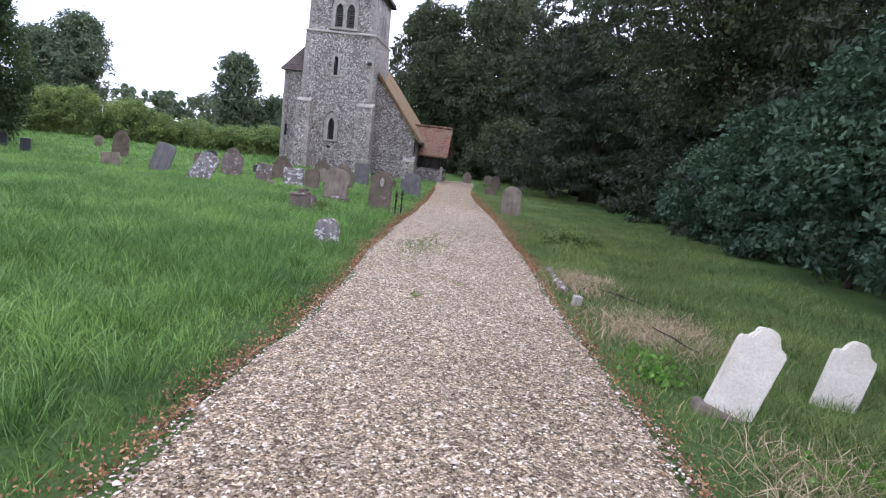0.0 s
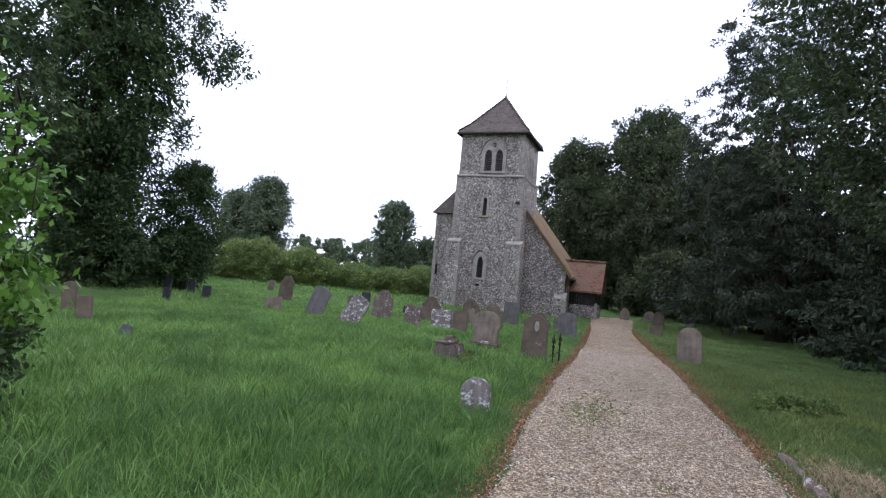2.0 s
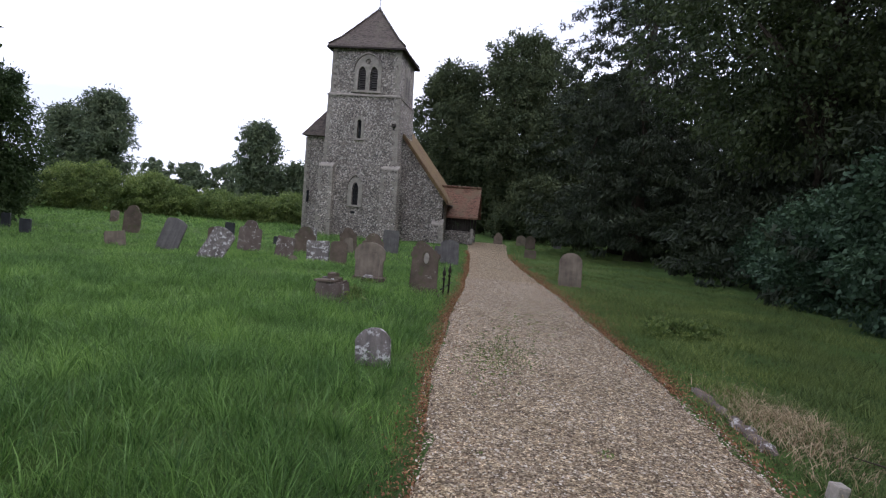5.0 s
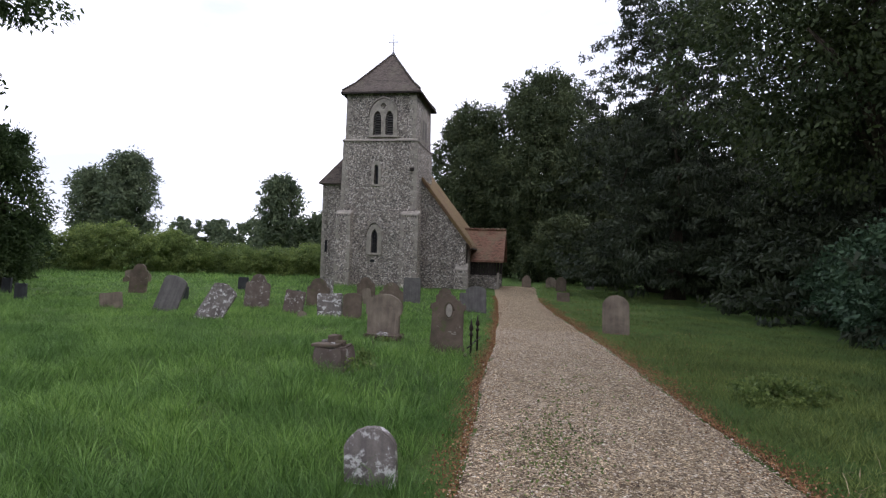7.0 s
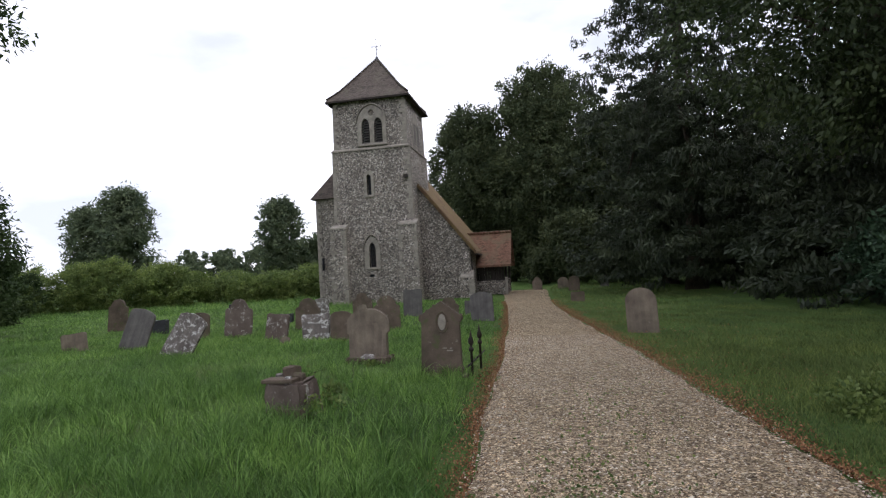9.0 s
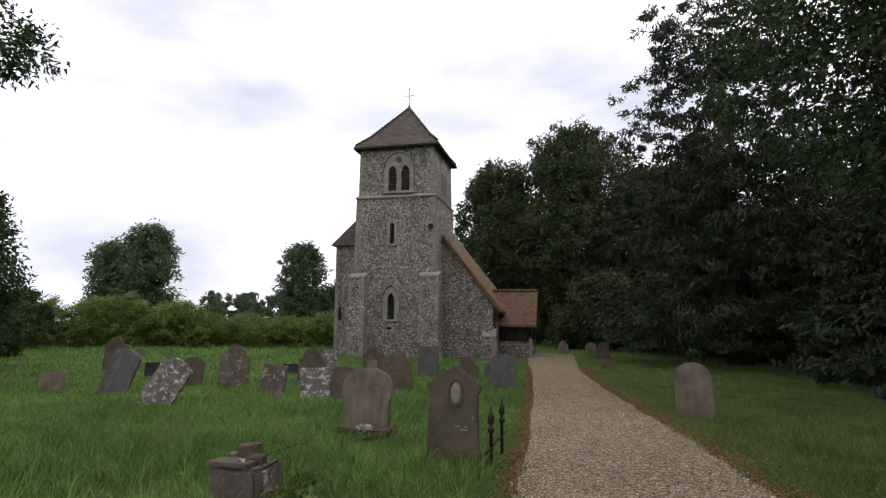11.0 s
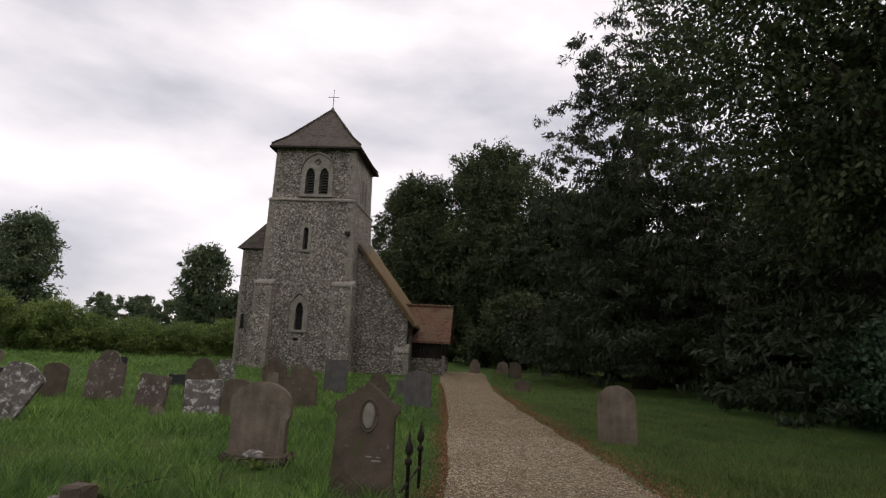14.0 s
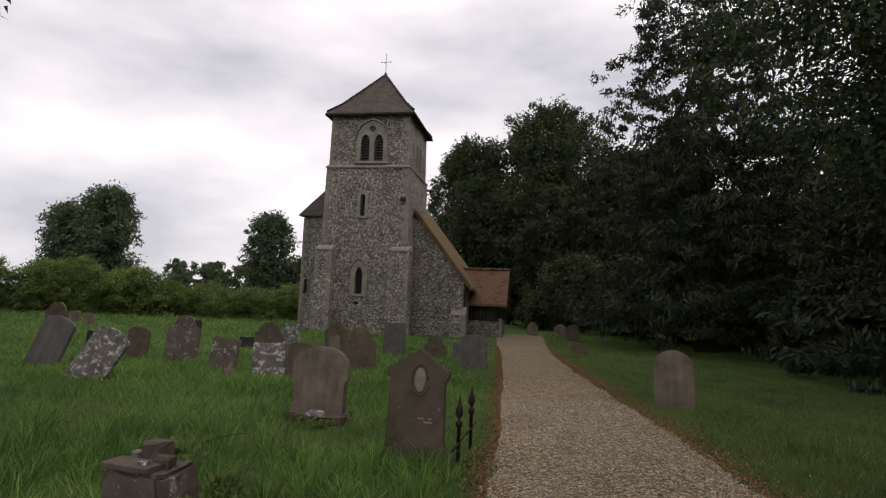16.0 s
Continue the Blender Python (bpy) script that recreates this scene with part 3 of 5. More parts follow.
hexa(bm, [(2.4, 2.05, 11.001), (2.52, 2.05, 11.001), (2.52, 3.8, 11.001), (2.4, 3.8, 11.001)], [(2.4, 2.7, 11.8), (2.51, 2.7, 11.8), (2.51, 3.15, 11.8), (2.4, 3.15, 11.8)])
sw = cpart("south_belfry_window", bm, DRESSED, church, "pale stone belfry window")
for y0_ in (2.25, 3.1):
    for k in range(8):
        bm = hexa(bmesh.new(), [(2.546, y0_, 9.45 + 0.18 * k), (2.56, y0_, 9.45 + 0.18 * k), (2.56, y0_ + 0.5, 9.45 + 0.18 * k), (2.546, y0_ + 0.5, 9.45 + 0.18 * k)], [(2.546, y0_, 9.56 + 0.18 * k), (2.552, y0_, 9.56 + 0.18 * k), (2.552, y0_ + 0.5, 9.56 + 0.18 * k), (2.546, y0_ + 0.5, 9.56 + 0.18 * k)])
        cpart("louvre", bm, LOUVRE, sw)
# small block, dark in place of the shade in a square hole; floodlight
bm = box(bmesh.new(), -0.4, -0.12, 0.12, 0.2, 0.62, 0.78, 0.01)
cpart("wall_vent", bm, GLASS_AND_SHADE, church, "small dark block standing in for a square hole")
bm = box(bmesh.new(), 2.2, 2.48, 0.02, 0.26, 6.88, 7.08, 0.02)
tube(bm, [(2.34, 0.3, 6.95), (2.34, 0.1, 6.98)], [0.03, 0.03], 6)
cpart("floodlight", bm, IRON, church, "small black floodlight on the wall")


def buttress(x0, x1, y0, y1, ztop, name="buttress"):
    bm = bmesh.new()
    hexa(bm, [(x0 - 0.06, y0 - 0.12, -1.6), (x1 + 0.06, y0 - 0.12, -1.6), (x1 + 0.06, y1, -1.6), (x0 - 0.06, y1, -1.6)], [(x0, y0, ztop - 0.3), (x1, y0, ztop - 0.3), (x1, y1, ztop - 0.3), (x0, y1, ztop - 0.3)])
    ob = cpart(name, bm, FLINT)
    bm = bmesh.new()
    hexa(bm, [(x0 - 0.04, y0 - 0.05, ztop - 0.299), (x1 + 0.04, y0 - 0.05, ztop - 0.299), (x1 + 0.04, y1, ztop - 0.299), (x0 - 0.04, y1, ztop - 0.299)], [(x0 - 0.02, y0 - 0.02, ztop - 0.18), (x1 + 0.02, y0 - 0.02, ztop - 0.18), (x1 + 0.02, y1, ztop + 0.12), (x0 - 0.02, y1, ztop + 0.12)])
    cpart("weathering", bm, DRESSED, ob, "sloped pale stone top")
    rq = random.Random(int(x0 * 100))
    for edge in (x0, x1):
        z = -1.15
        k = rq.randint(0, 1)
        while z < ztop - 0.6:
            h = rq.uniform(0.2, 0.34)
            ln = (0.3, 0.18)[k % 2] * rq.uniform(0.85, 1.15)
            u = (z + 1.6) / (ztop + 1.3)
            e = edge + (0.06 * (1 - u)) * (1 if edge == x1 else -1)
            yy = y0 - 0.12 * (1 - u)
            bm = bmesh.new()
            a, b = (e - ln, e + 0.012) if edge == x1 else (e - 0.012, e + ln)
            box(bm, a, b, yy - 0.015, yy + 0.25, z, z + h - 0.02, 0.008)
            if rq.random() < 0.8:
                cpart("quoin", bm, DRESSED, ob)
            else:
                bm.free()
            z += h
            k += 1
    return ob


buttress(-2.75, -1.75, -0.35, 0.5, 4.1)
buttress(1.8, 2.95, -0.35, 0.5, 4.1)
# quoins at the tower's corners
rq = random.Random(7)
for ob, xe0, xe1, z0_, z1_, y0_, grow in ((lower, 2.62, 2.62, 4.3, 8.9, 0.3, 0.06), (belfry, 2.47, 2.47, 9.15, 12.15, 0.38, 0.03)):
    for side in (-1, 1):
        z, k = z0_, 0
        while z < z1_:
            h = rq.uniform(0.2, 0.32)
            ln = (0.42, 0.24)[k % 2] * rq.uniform(0.85, 1.1)
            u = 1 - (z - z0_) / (z1_ - z0_)
            e = (xe0 + grow * u) * side
            a, b = (e - ln, e + 0.012) if side > 0 else (e - 0.012, e + ln)
            bm = box(bmesh.new(), a, b, y0_ - grow * u - 0.02, y0_ + (0.24, 0.42)[k % 2], z, min(z + h - 0.015, z1_), 0.008)
            cpart("quoin", bm, DRESSED, ob)
            z += h
            k += 1

# nave behind the tower: west gable wall, south wall, roof
bm = extrude_profile(bmesh.new(), [(-2.4, -1.6), (5.95, -1.6), (5.95, 2.2), (2.9, 6.1), (-2.0, 6.1), (-2.4, 5.6)], 2.0, 2.6)
nave = cpart("nave_west_wall", bm, FLINT)
bm = box(bmesh.new(), 5.35, 5.95, 2.601, 11.6, -1.6, 2.2)
cpart("nave_south_wall", bm, FLINT)
bm = box(bmesh.new(), -2.4, 5.34, 11.0, 11.6, -1.6, 2.2)
cpart("nave_east_wall", bm, FLINT)
bm = hexa(bmesh.new(), [(0, 1.9, 9.82), (6.3, 1.9, 1.73), (6.3, 11.9, 1.73), (0, 11.9, 9.82)], [(0, 1.9, 10.02), (6.3, 1.9, 1.93), (6.3, 11.9, 1.93), (0, 11.9, 10.02)])
nr = cpart("nave_roof_south", bm, ROOF_NAVE, church, "steep roof of mossy orange-brown clay tiles")
uv_planar(nr)
bm = hexa(bmesh.new(), [(-2.5, 5.6, 6.6), (0, 5.6, 9.81), (0, 11.9, 9.81), (-2.5, 11.9, 6.6)], [(-2.5, 5.6, 6.8), (0, 5.6, 10.01), (0, 11.9, 10.01), (-2.5, 11.9, 6.8)])
nr2 = cpart("nave_roof_north", bm, ROOF_NAVE)
uv_planar(nr2)
bm = hexa(bmesh.new(), [(2.7, 1.78, 6.4), (6.36, 1.78, 1.7), (6.36, 1.9, 1.7), (2.7, 1.9, 6.4)], [(2.7, 1.78, 6.66), (6.36, 1.78, 1.96), (6.36, 1.9, 1.96), (2.7, 1.9, 6.66)])
cpart("verge", bm, ROOF_NAVE, church, "mossy tile verge of the gable")
for k in range(24):
    u = (k + 0.5) / 24
    x0_, z0_ = 2.72 + 3.6 * u, 6.67 - 4.62 * u
    bm = hexa(bmesh.new(), [(x0_ - 0.08, 1.74, z0_ + 0.1), (x0_ + 0.09, 1.74, z0_ - 0.12), (x0_ + 0.09, 2.0, z0_ - 0.12), (x0_ - 0.08, 2.0, z0_ + 0.1)], [(x0_ - 0.06, 1.74, z0_ + 0.125), (x0_ + 0.12, 1.74, z0_ - 0.085), (x0_ + 0.12, 2.0, z0_ - 0.085), (x0_ - 0.06, 2.0, z0_ + 0.125)])
    vt = cpart("verge_tile", bm, ROOF_NAVE)
    uv_planar(vt)
bm = box(bmesh.new(), 5.951, 6.02, 2.2, 2.35, -1.2, 1.75)
cpart("downpipe", bm, IRON, church, "black downpipe")
bm = tube(bmesh.new(), [(6.33, 1.95, 1.72), (6.33, 5.0, 1.72)], [0.07, 0.07], 6)
cpart("gutter", bm, IRON, church, "black gutter")
# south-west corner buttress, stepped
bm = bmesh.new()
hexa(bm, [(5.2, 1.2, -1.6), (6.25, 1.2, -1.6), (6.25, 2.0, -1.6), (5.2, 2.0, -1.6)], [(5.3, 1.3, 0.2), (6.15, 1.3, 0.2), (6.15, 2.0, 0.2), (5.3, 2.0, 0.2)])
sb = cpart("corner_buttress", bm, FLINT)
bm = hexa(bmesh.new(), [(5.28, 1.26, 0.202), (6.19, 1.26, 0.202), (6.19, 2.0, 0.202), (5.28, 2.0, 0.202)], [(5.3, 1.3, 0.3), (6.15, 1.3, 0.3), (6.15, 2.0, 0.7), (5.3, 2.0, 0.7)])
cpart("weathering", bm, DRESSED, sb)
bm = hexa(bmesh.new(), [(5.45, 1.6, 0.5), (5.95, 1.6, 0.5), (5.95, 2.0, 0.5), (5.45, 2.0, 0.5)], [(5.5, 1.75, 1.5), (5.9, 1.75, 1.5), (5.9, 2.0, 1.7), (5.5, 2.0, 1.7)])
cpart("upper_stage", bm, FLINT, sb)
rq = random.Random(12)
z = -1.1
while z < 0.1:
    h = rq.uniform(0.2, 0.3)
    bm = box(bmesh.new(), 5.92 - 0.12 * rq.random(), 6.22, 1.2, 1.45, z, z + h - 0.02, 0.008)
    cpart("quoin", bm, DRESSED, sb)
    z += h

# stair turret on the north side with a hipped roof
bm = stage(-4.95, -2.5, 2.85, 6.4, -4.95, -2.5, -1.6, 6.4, 0.08)
tr = cpart("stair_turret", bm, FLINT)
bm = bmesh.new()
hexa(bm, [(-5.32, 2.44, 6.27), (-2.3, 2.44, 6.27), (-2.3, 6.8, 6.27), (-5.32, 6.8, 6.27)], [(-2.9, 4.3, 9.6), (-2.3, 4.3, 9.6), (-2.3, 5.2, 9.6), (-2.9, 5.2, 9.6)])
tr2 = cpart("turret_roof", bm, ROOF_TOWER, church, "hipped roof of dark clay tiles")
uv_planar(tr2)
rq = random.Random(3)
z, k = -1.1, 0
while z < 6.0:
    h = rq.uniform(0.2, 0.32)
    bm = box(bmesh.new(), -5.04, -5.04 + (0.4, 0.22)[k % 2], 2.75, 3.1, z, z + h - 0.015, 0.008)
    cpart("quoin", bm, DRESSED, tr)
    z, k = z + h, k + 1
# Dark strip on the uncut wall in place of a slit.
bm = box(bmesh.new(), -4.75, -4.58, 2.74, 2.85, 1.2, 2.1)
cpart("slit", bm, GLASS_AND_SHADE, tr)

# south porch: flint dwarf wall, boarded timber side, tiled roof
def porch_part(name, bm, material, parent=church, label=""):
    bmesh.ops.translate(bm, vec=(0.33, -0.8, -0.06), verts=bm.verts)
    return cpart(name, bm, material, parent, label)


bm = box(bmesh.new(), 5.3, 7.75, 5.6, 5.9, -1.6, -0.1, 0.02)
porch_part("porch_dwarf_wall", bm, FLINT)
bm = box(bmesh.new(), 5.3, 7.75, 8.9, 9.2, -1.6, -0.1, 0.02)
porch_part("porch_dwarf_wall", bm, FLINT)
bm = box(bmesh.new(), 7.6, 7.8, 5.5, 5.7, -1.6, 0.1, 0.03)
porch_part("porch_plinth_stone", bm, DRESSED)
for k in range(11):
    bm = box(bmesh.new(), 5.4 + 0.195 * k, 5.585 + 0.195 * k, 5.7, 5.74, -0.08, 1.05)
    porch_part("porch_board", bm, TIMBER)
bm = box(bmesh.new(), 5.4, 7.75, 5.62, 5.82, -0.098, -0.02, 0.01)
for x0_ in (5.9, 6.75, 7.6):
    box(bm, x0_, x0_ + 0.14, 5.6, 5.7, -0.02, 1.0, 0.01)
porch_part("porch_frame", bm, TIMBER)
bm = box(bmesh.new(), 7.6, 7.76, 5.6, 5.78, -1.2, 1.05, 0.02)
porch_part("porch_post", bm, TIMBER)
bm = box(bmesh.new(), 7.6, 7.76, 8.95, 9.12, -1.2, 1.05, 0.02)
porch_part("porch_post", bm, TIMBER)
bm = hexa(bmesh.new(), [(4.0, 5.2, 0.85), (8.1, 5.2, 0.85), (8.1, 7.4, 3.2), (4.0, 7.4, 3.2)], [(4.0, 5.2, 1.0), (8.1, 5.2, 1.0), (8.1, 7.4, 3.35), (4.0, 7.4, 3.35)])
pr = porch_part("porch_roof", bm, ROOF_PORCH, church, "porch roof of warm red clay tiles")
uv_planar(pr)
bm = hexa(bmesh.new(), [(4.0, 7.4, 3.19), (8.1, 7.4, 3.19), (8.1, 9.6, 0.84), (4.0, 9.6, 0.84)], [(4.0, 7.4, 3.34), (8.1, 7.4, 3.34), (8.1, 9.6, 0.99), (4.0, 9.6, 0.99)])
pr = porch_part("porch_roof", bm, ROOF_PORCH)
uv_planar(pr)
for k in range(10):
    bm = bmesh.new()
    tube(bm, [(4.0 + 0.41 * k, 7.4, 3.36), (4.39 + 0.41 * k, 7.4, 3.36)], [0.12, 0.11], 8)
    porch_part("ridge_tile", bm, ROOF_PORCH)
bm = box(bmesh.new(), 5.76, 7.6, 5.75, 8.95, 0.98, 1.02)
porch_part("porch_ceiling", bm, TIMBER)

# ---- gravestones ----


def outline(shape, w, h):
    a = w / 2
    arc = lambda cx0, cz, r0, r1, a0, a1, n: [(cx0 + r0 * math.cos(radians(a0 + (a1 - a0) * k / n)), cz + r1 * math.sin(radians(a0 + (a1 - a0) * k / n))) for k in range(n + 1)]
    base = [(-a, -0.25), (a, -0.25)]
    if shape == "round":
        return base + arc(0, h - a * 0.9, a, a * 0.9, 0, 180, 16)
    if shape == "flatround":
        return base + arc(0, h - a * 0.45, a, a * 0.45, 0, 180, 16)
    if shape == "shoulder":
        return base + [(a, h - a * 0.95)] + arc(a * 0.82, h - a * 0.95, a * 0.18, a * 0.2, 0, 80, 4) + arc(0, h - a * 0.72, a * 0.72, a * 0.72, 5, 175, 14) + arc(-a * 0.82, h - a * 0.95, a * 0.18, a * 0.2, 100, 180, 4)
    if shape == "ogee":
        return base + [(a, h - a * 0.9), (a * 0.92, h - a * 0.7), (a * 0.66, h - a * 0.62)] + arc(0, h - a * 0.4, a * 0.52, a * 0.4, 10, 170, 10) + [(-a * 0.66, h - a * 0.62), (-a * 0.92, h - a * 0.7), (-a, h - a * 0.9)]
    if shape == "square":
        return base + [(a, h - 0.03), (a - 0.04, h), (-a * 0.3, h - 0.015), (-a + 0.05, h + 0.005), (-a, h - 0.04)]
    if shape == "peak":
        return base + [(a, h - a * 0.7), (a * 0.5, h - a * 0.28), (0, h), (-a * 0.5, h - a * 0.28), (-a, h - a * 0.7)]
    if shape == "domed":
        return [(-a * 0.9, -0.25), (a * 0.9, -0.25), (a * 0.9, h * 0.54), (a * 0.99, h * 0.57)] + arc(0, h - a * 0.72, a, a * 0.72, 0, 180, 18) + [(-a * 0.99, h * 0.57), (-a * 0.9, h * 0.54)]
    if shape == "gothic":
        half = [(1.06, -0.25 / h), (1.04, 0.06), (0.93, 0.16), (0.88, 0.72), (1.0, 0.745), (1.02, 0.785)]
        return [(-a * 1.02, -0.25)] + [(a * u, h * v) for u, v in half] + [(0, h)] + [(-a * u, h * v) for u, v in half[:0:-1]]
    return base + [(a, h), (-a, h)]


def gravestone(shape, w, h, x, y, material, label, lean=0.0, tip=0.0, turn=0.0, thick=0.1, name="gravestone", sink=0.0):
    """An upright slab on the turf; lean sideways, tip backwards, in degrees."""
    bm = bmesh.new()
    extrude_profile(bm, outline(shape, w, h), -thick / 2, thick / 2, 0.012)
    rs = random.Random(int(x * 97 + y * 31))
    for v in bm.verts:
        v.co += Vector((rs.uniform(-1, 1), 0, rs.uniform(-1, 1))) * 0.006
    ob = part(name, bm, material)
    ob.matrix_world = pose(x, y, float(field_z(x, y)) - sink, -tip, lean, turn)
    return tagged(ob, label, "gravestone", "gravestones in the churchyard")


def on_stone(name, bm, material, stone, label=""):
    return part(name, bm, material, stone, label)


# the rounded stone with side pilasters and a broken foot
g = gravestone("domed", 0.84, 1.07, 8.72, -23.6, S_GREY, "grey round-topped headstone with one narrow side pilaster", 0, 2, 6, 0.13)
bm = box(bmesh.new(), 0.315, 0.375, -0.1, -0.06, -0.1, 0.56, 0.008)
on_stone("pilaster", bm, S_GREY, g)
bm = bmesh.new()
extrude_profile(bm, [(-0.26, 0.18), (0.26, 0.18), (0.29, 0.6), (0.2, 0.78), (-0.2, 0.78), (-0.29, 0.6)], -0.07, -0.062)
on_stone("worn_panel", bm, S_GREY, g)
bm = box(bmesh.new(), -0.4, 0.46, -0.3, 0.2, -0.2, 0.15, 0.06)
bmesh.ops.subdivide_edges(bm, edges=bm.edges[:], cuts=3, use_grid_fill=True)
rq = random.Random(4)
for v in bm.verts:
    v.co += Vector([rq.uniform(-0.022, 0.022) for _ in range(3)])
on_stone("plinth", bm, S_BROWN, g, "mossy broken plinth")
bm = hexa(bmesh.new(), [(-0.12, -0.3, 0.13), (0.2, -0.32, 0.12), (0.18, -0.16, 0.15), (-0.08, -0.15, 0.15)], [(-0.08, -0.27, 0.2), (0.13, -0.29, 0.17), (0.12, -0.18, 0.21), (-0.03, -0.17, 0.22)])
bmesh.ops.bevel(bm, geom=bm.edges[:], offset=0.012, segments=2, affect="EDGES")
on_stone("pale_fragment", bm, S_LICH, g)

# gothic stone with a pale oval relief and crockets
g = gravestone("gothic", 0.72, 1.23, 10.5, -24.9, S_BROWN, "brown gothic headstone with a pointed top and pale oval relief", 1.5, 1, 4, 0.15)
bm = bmesh.new()
bmesh.ops.create_uvsphere(bm, u_segments=16, v_segments=10, radius=1, matrix=Matrix.Translation((0.03, -0.072, 0.885)) @ Matrix.Diagonal((0.066, 0.02, 0.135, 1)))
on_stone("oval_relief", bm, DRESSED, g, "pale carved oval")
bm = bmesh.new()
pts = [(0.03 + 0.095 * math.cos(k * math.pi / 10), -0.075, 0.885 + 0.17 * math.sin(k * math.pi / 10)) for k in range(21)]
tube(bm, pts, [0.014] * 21, 6)
on_stone("oval_moulding", bm, S_BROWN, g)
for sx in (-1, 1):
    for u in (0.3, 0.62, 0.92):
        bm = bmesh.new()
        px, pz = sx * 0.36 * u, 1.235 - 0.265 * u
        bmesh.ops.create_icosphere(bm, subdivisions=2, radius=0.026, matrix=Matrix.Translation((px + sx * 0.01, 0.0, pz)) @ Matrix.Diagonal((1, 0.8, 0.85, 1)))
        for v in bm.verts:
            v.co += v.co.normalized() * 0.012 * math.sin(v.co.x * 90) * math.sin(v.co.z * 110)
        on_stone("crocket", bm, S_BROWN, g)
# Pale bars added in place of white lichen patches.
bm = box(bmesh.new(), 0.03, 0.1, -0.08, -0.074, 0.455, 0.47)
box(bm, 0.1, 0.2, -0.08, -0.074, 0.415, 0.433)
box(bm, 0.15, 0.19, -0.08, -0.074, 0.455, 0.47)
on_stone("worn_lettering", bm, DRESSED, g, "pale bars standing in for white lichen patches")
bm = box(bmesh.new(), -0.43, 0.43, -0.13, 0.14, -0.2, 0.03, 0.03)
on_stone("plinth", bm, S_BROWN, g)
for dy in (-0.3, 0.5):
    post = new("grave_rail")
    post.location = (10.5 + 0.5, -24.9 + 0.35 + dy, float(field_z(11.0, -24.6)) - 0.18)
    tagged(post, "rusty black iron grave railing post with spike finial", "railing", "iron grave rails")
    bm = bmesh.new()
    tube(bm, [(0, 0, -0.3), (0, 0, 0.6), (0, 0, 0.605), (0, 0, 0.66), (0, 0, 0.665), (0, 0, 0.72)], [0.022, 0.022, 0.04, 0.04, 0.02, 0.02], 8)
    part("shaft", bm, IRON, post)
    bm = bmesh.new()
    tube(bm, [(0, 0, 0.7), (0, 0, 0.74), (0, 0, 0.8), (0, 0, 0.84), (0, 0, 0.95)], [0.02, 0.046, 0.04, 0.022, 0.005], 8)
    part("finial", bm, IRON, post)
    bm = bmesh.new()
    tube(bm, [(0, -0.4, 0.42), (0, 0.4, 0.42)], [0.014, 0.014], 6)
    part("rail", bm, IRON, post)
post = new("grave_rail")
post.location = (10.12, -24.3, float(field_z(10.12, -24.3)) - 0.28)
tagged(post, "rusty black iron grave railing post beside a headstone", "railing", "iron grave rails")
bm = bmesh.new()
tube(bm, [(0, 0, -0.3), (0, 0, 0.6), (0, 0, 0.66), (0, 0, 0.8)], [0.02, 0.02, 0.045, 0.004], 8)
part("shaft", bm, IRON, post)

# chest tomb with a broken top
tomb = thing("chest_tomb", "low weathered stone tomb with ivy and a broken top", "tomb", at=(9.2, -27.45, float(field_z(9.2, -27.45)) - 0.06))
tomb.rotation_euler, tomb.scale = (radians(2), radians(-3), radians(-12)), (0.98, 0.95, 1.08)
bm = hexa(bmesh.new(), [(-0.33, -0.2, -0.2), (0.33, -0.2, -0.2), (0.33, 0.26, -0.2), (-0.33, 0.26, -0.2)], [(-0.29, -0.16, 0.47), (0.29, -0.16, 0.47), (0.29, 0.22, 0.47), (-0.29, 0.22, 0.47)])
bmesh.ops.bevel(bm, geom=bm.edges[:], offset=0.03, segments=2, affect="EDGES")
bmesh.ops.subdivide_edges(bm, edges=bm.edges[:], cuts=4, use_grid_fill=True)
rt = random.Random(8)
for v in bm.verts:
    v.co += Vector((math.sin(v.co.z * 31 + v.co.x * 17), math.sin(v.co.x * 23), math.sin(v.co.x * 19 + v.co.y * 13))) * 0.012 + Vector([rt.uniform(-0.009, 0.009) for _ in range(3)])
part("chest", bm, S_SPECK, tomb)
bm = box(bmesh.new(), -0.31, 0.2, -0.18, 0.02, 0.472, 0.515, 0.012)
part("top_slab", bm, S_BROWN, tomb, "cracked mossy top slab")
for bx, by, bw_, bh in ((-0.02, 0.1, 0.1, 0.15), (0.17, 0.02, 0.07, 0.08), (-0.2, 0.08, 0.06, 0.07), (0.08, -0.1, 0.05, 0.06)):
    bm = box(bmesh.new(), bx - bw_, bx + bw_, by - bw_ * 0.7, by + bw_ * 0.7, 0.46, 0.47 + bh, 0.02)
    for v in bm.verts:
        v.co += Vector([rt.uniform(-0.016, 0.016) for _ in range(3)])
    part("broken_block", bm, S_LICH if bw_ < 0.07 else S_BROWN, tomb)
bm = box(bmesh.new(), -0.05, 0.36, -0.26, -0.2, -0.1, 0.2, 0.02)
part("fallen_side_slab", bm, S_BROWN, tomb)

# mottled small headstone by the path
gravestone("round", 0.43, 0.46, 11.36, -31.6, S_LICH, "small white-lichened round headstone beside the path", -3, 4, 8, 0.11)

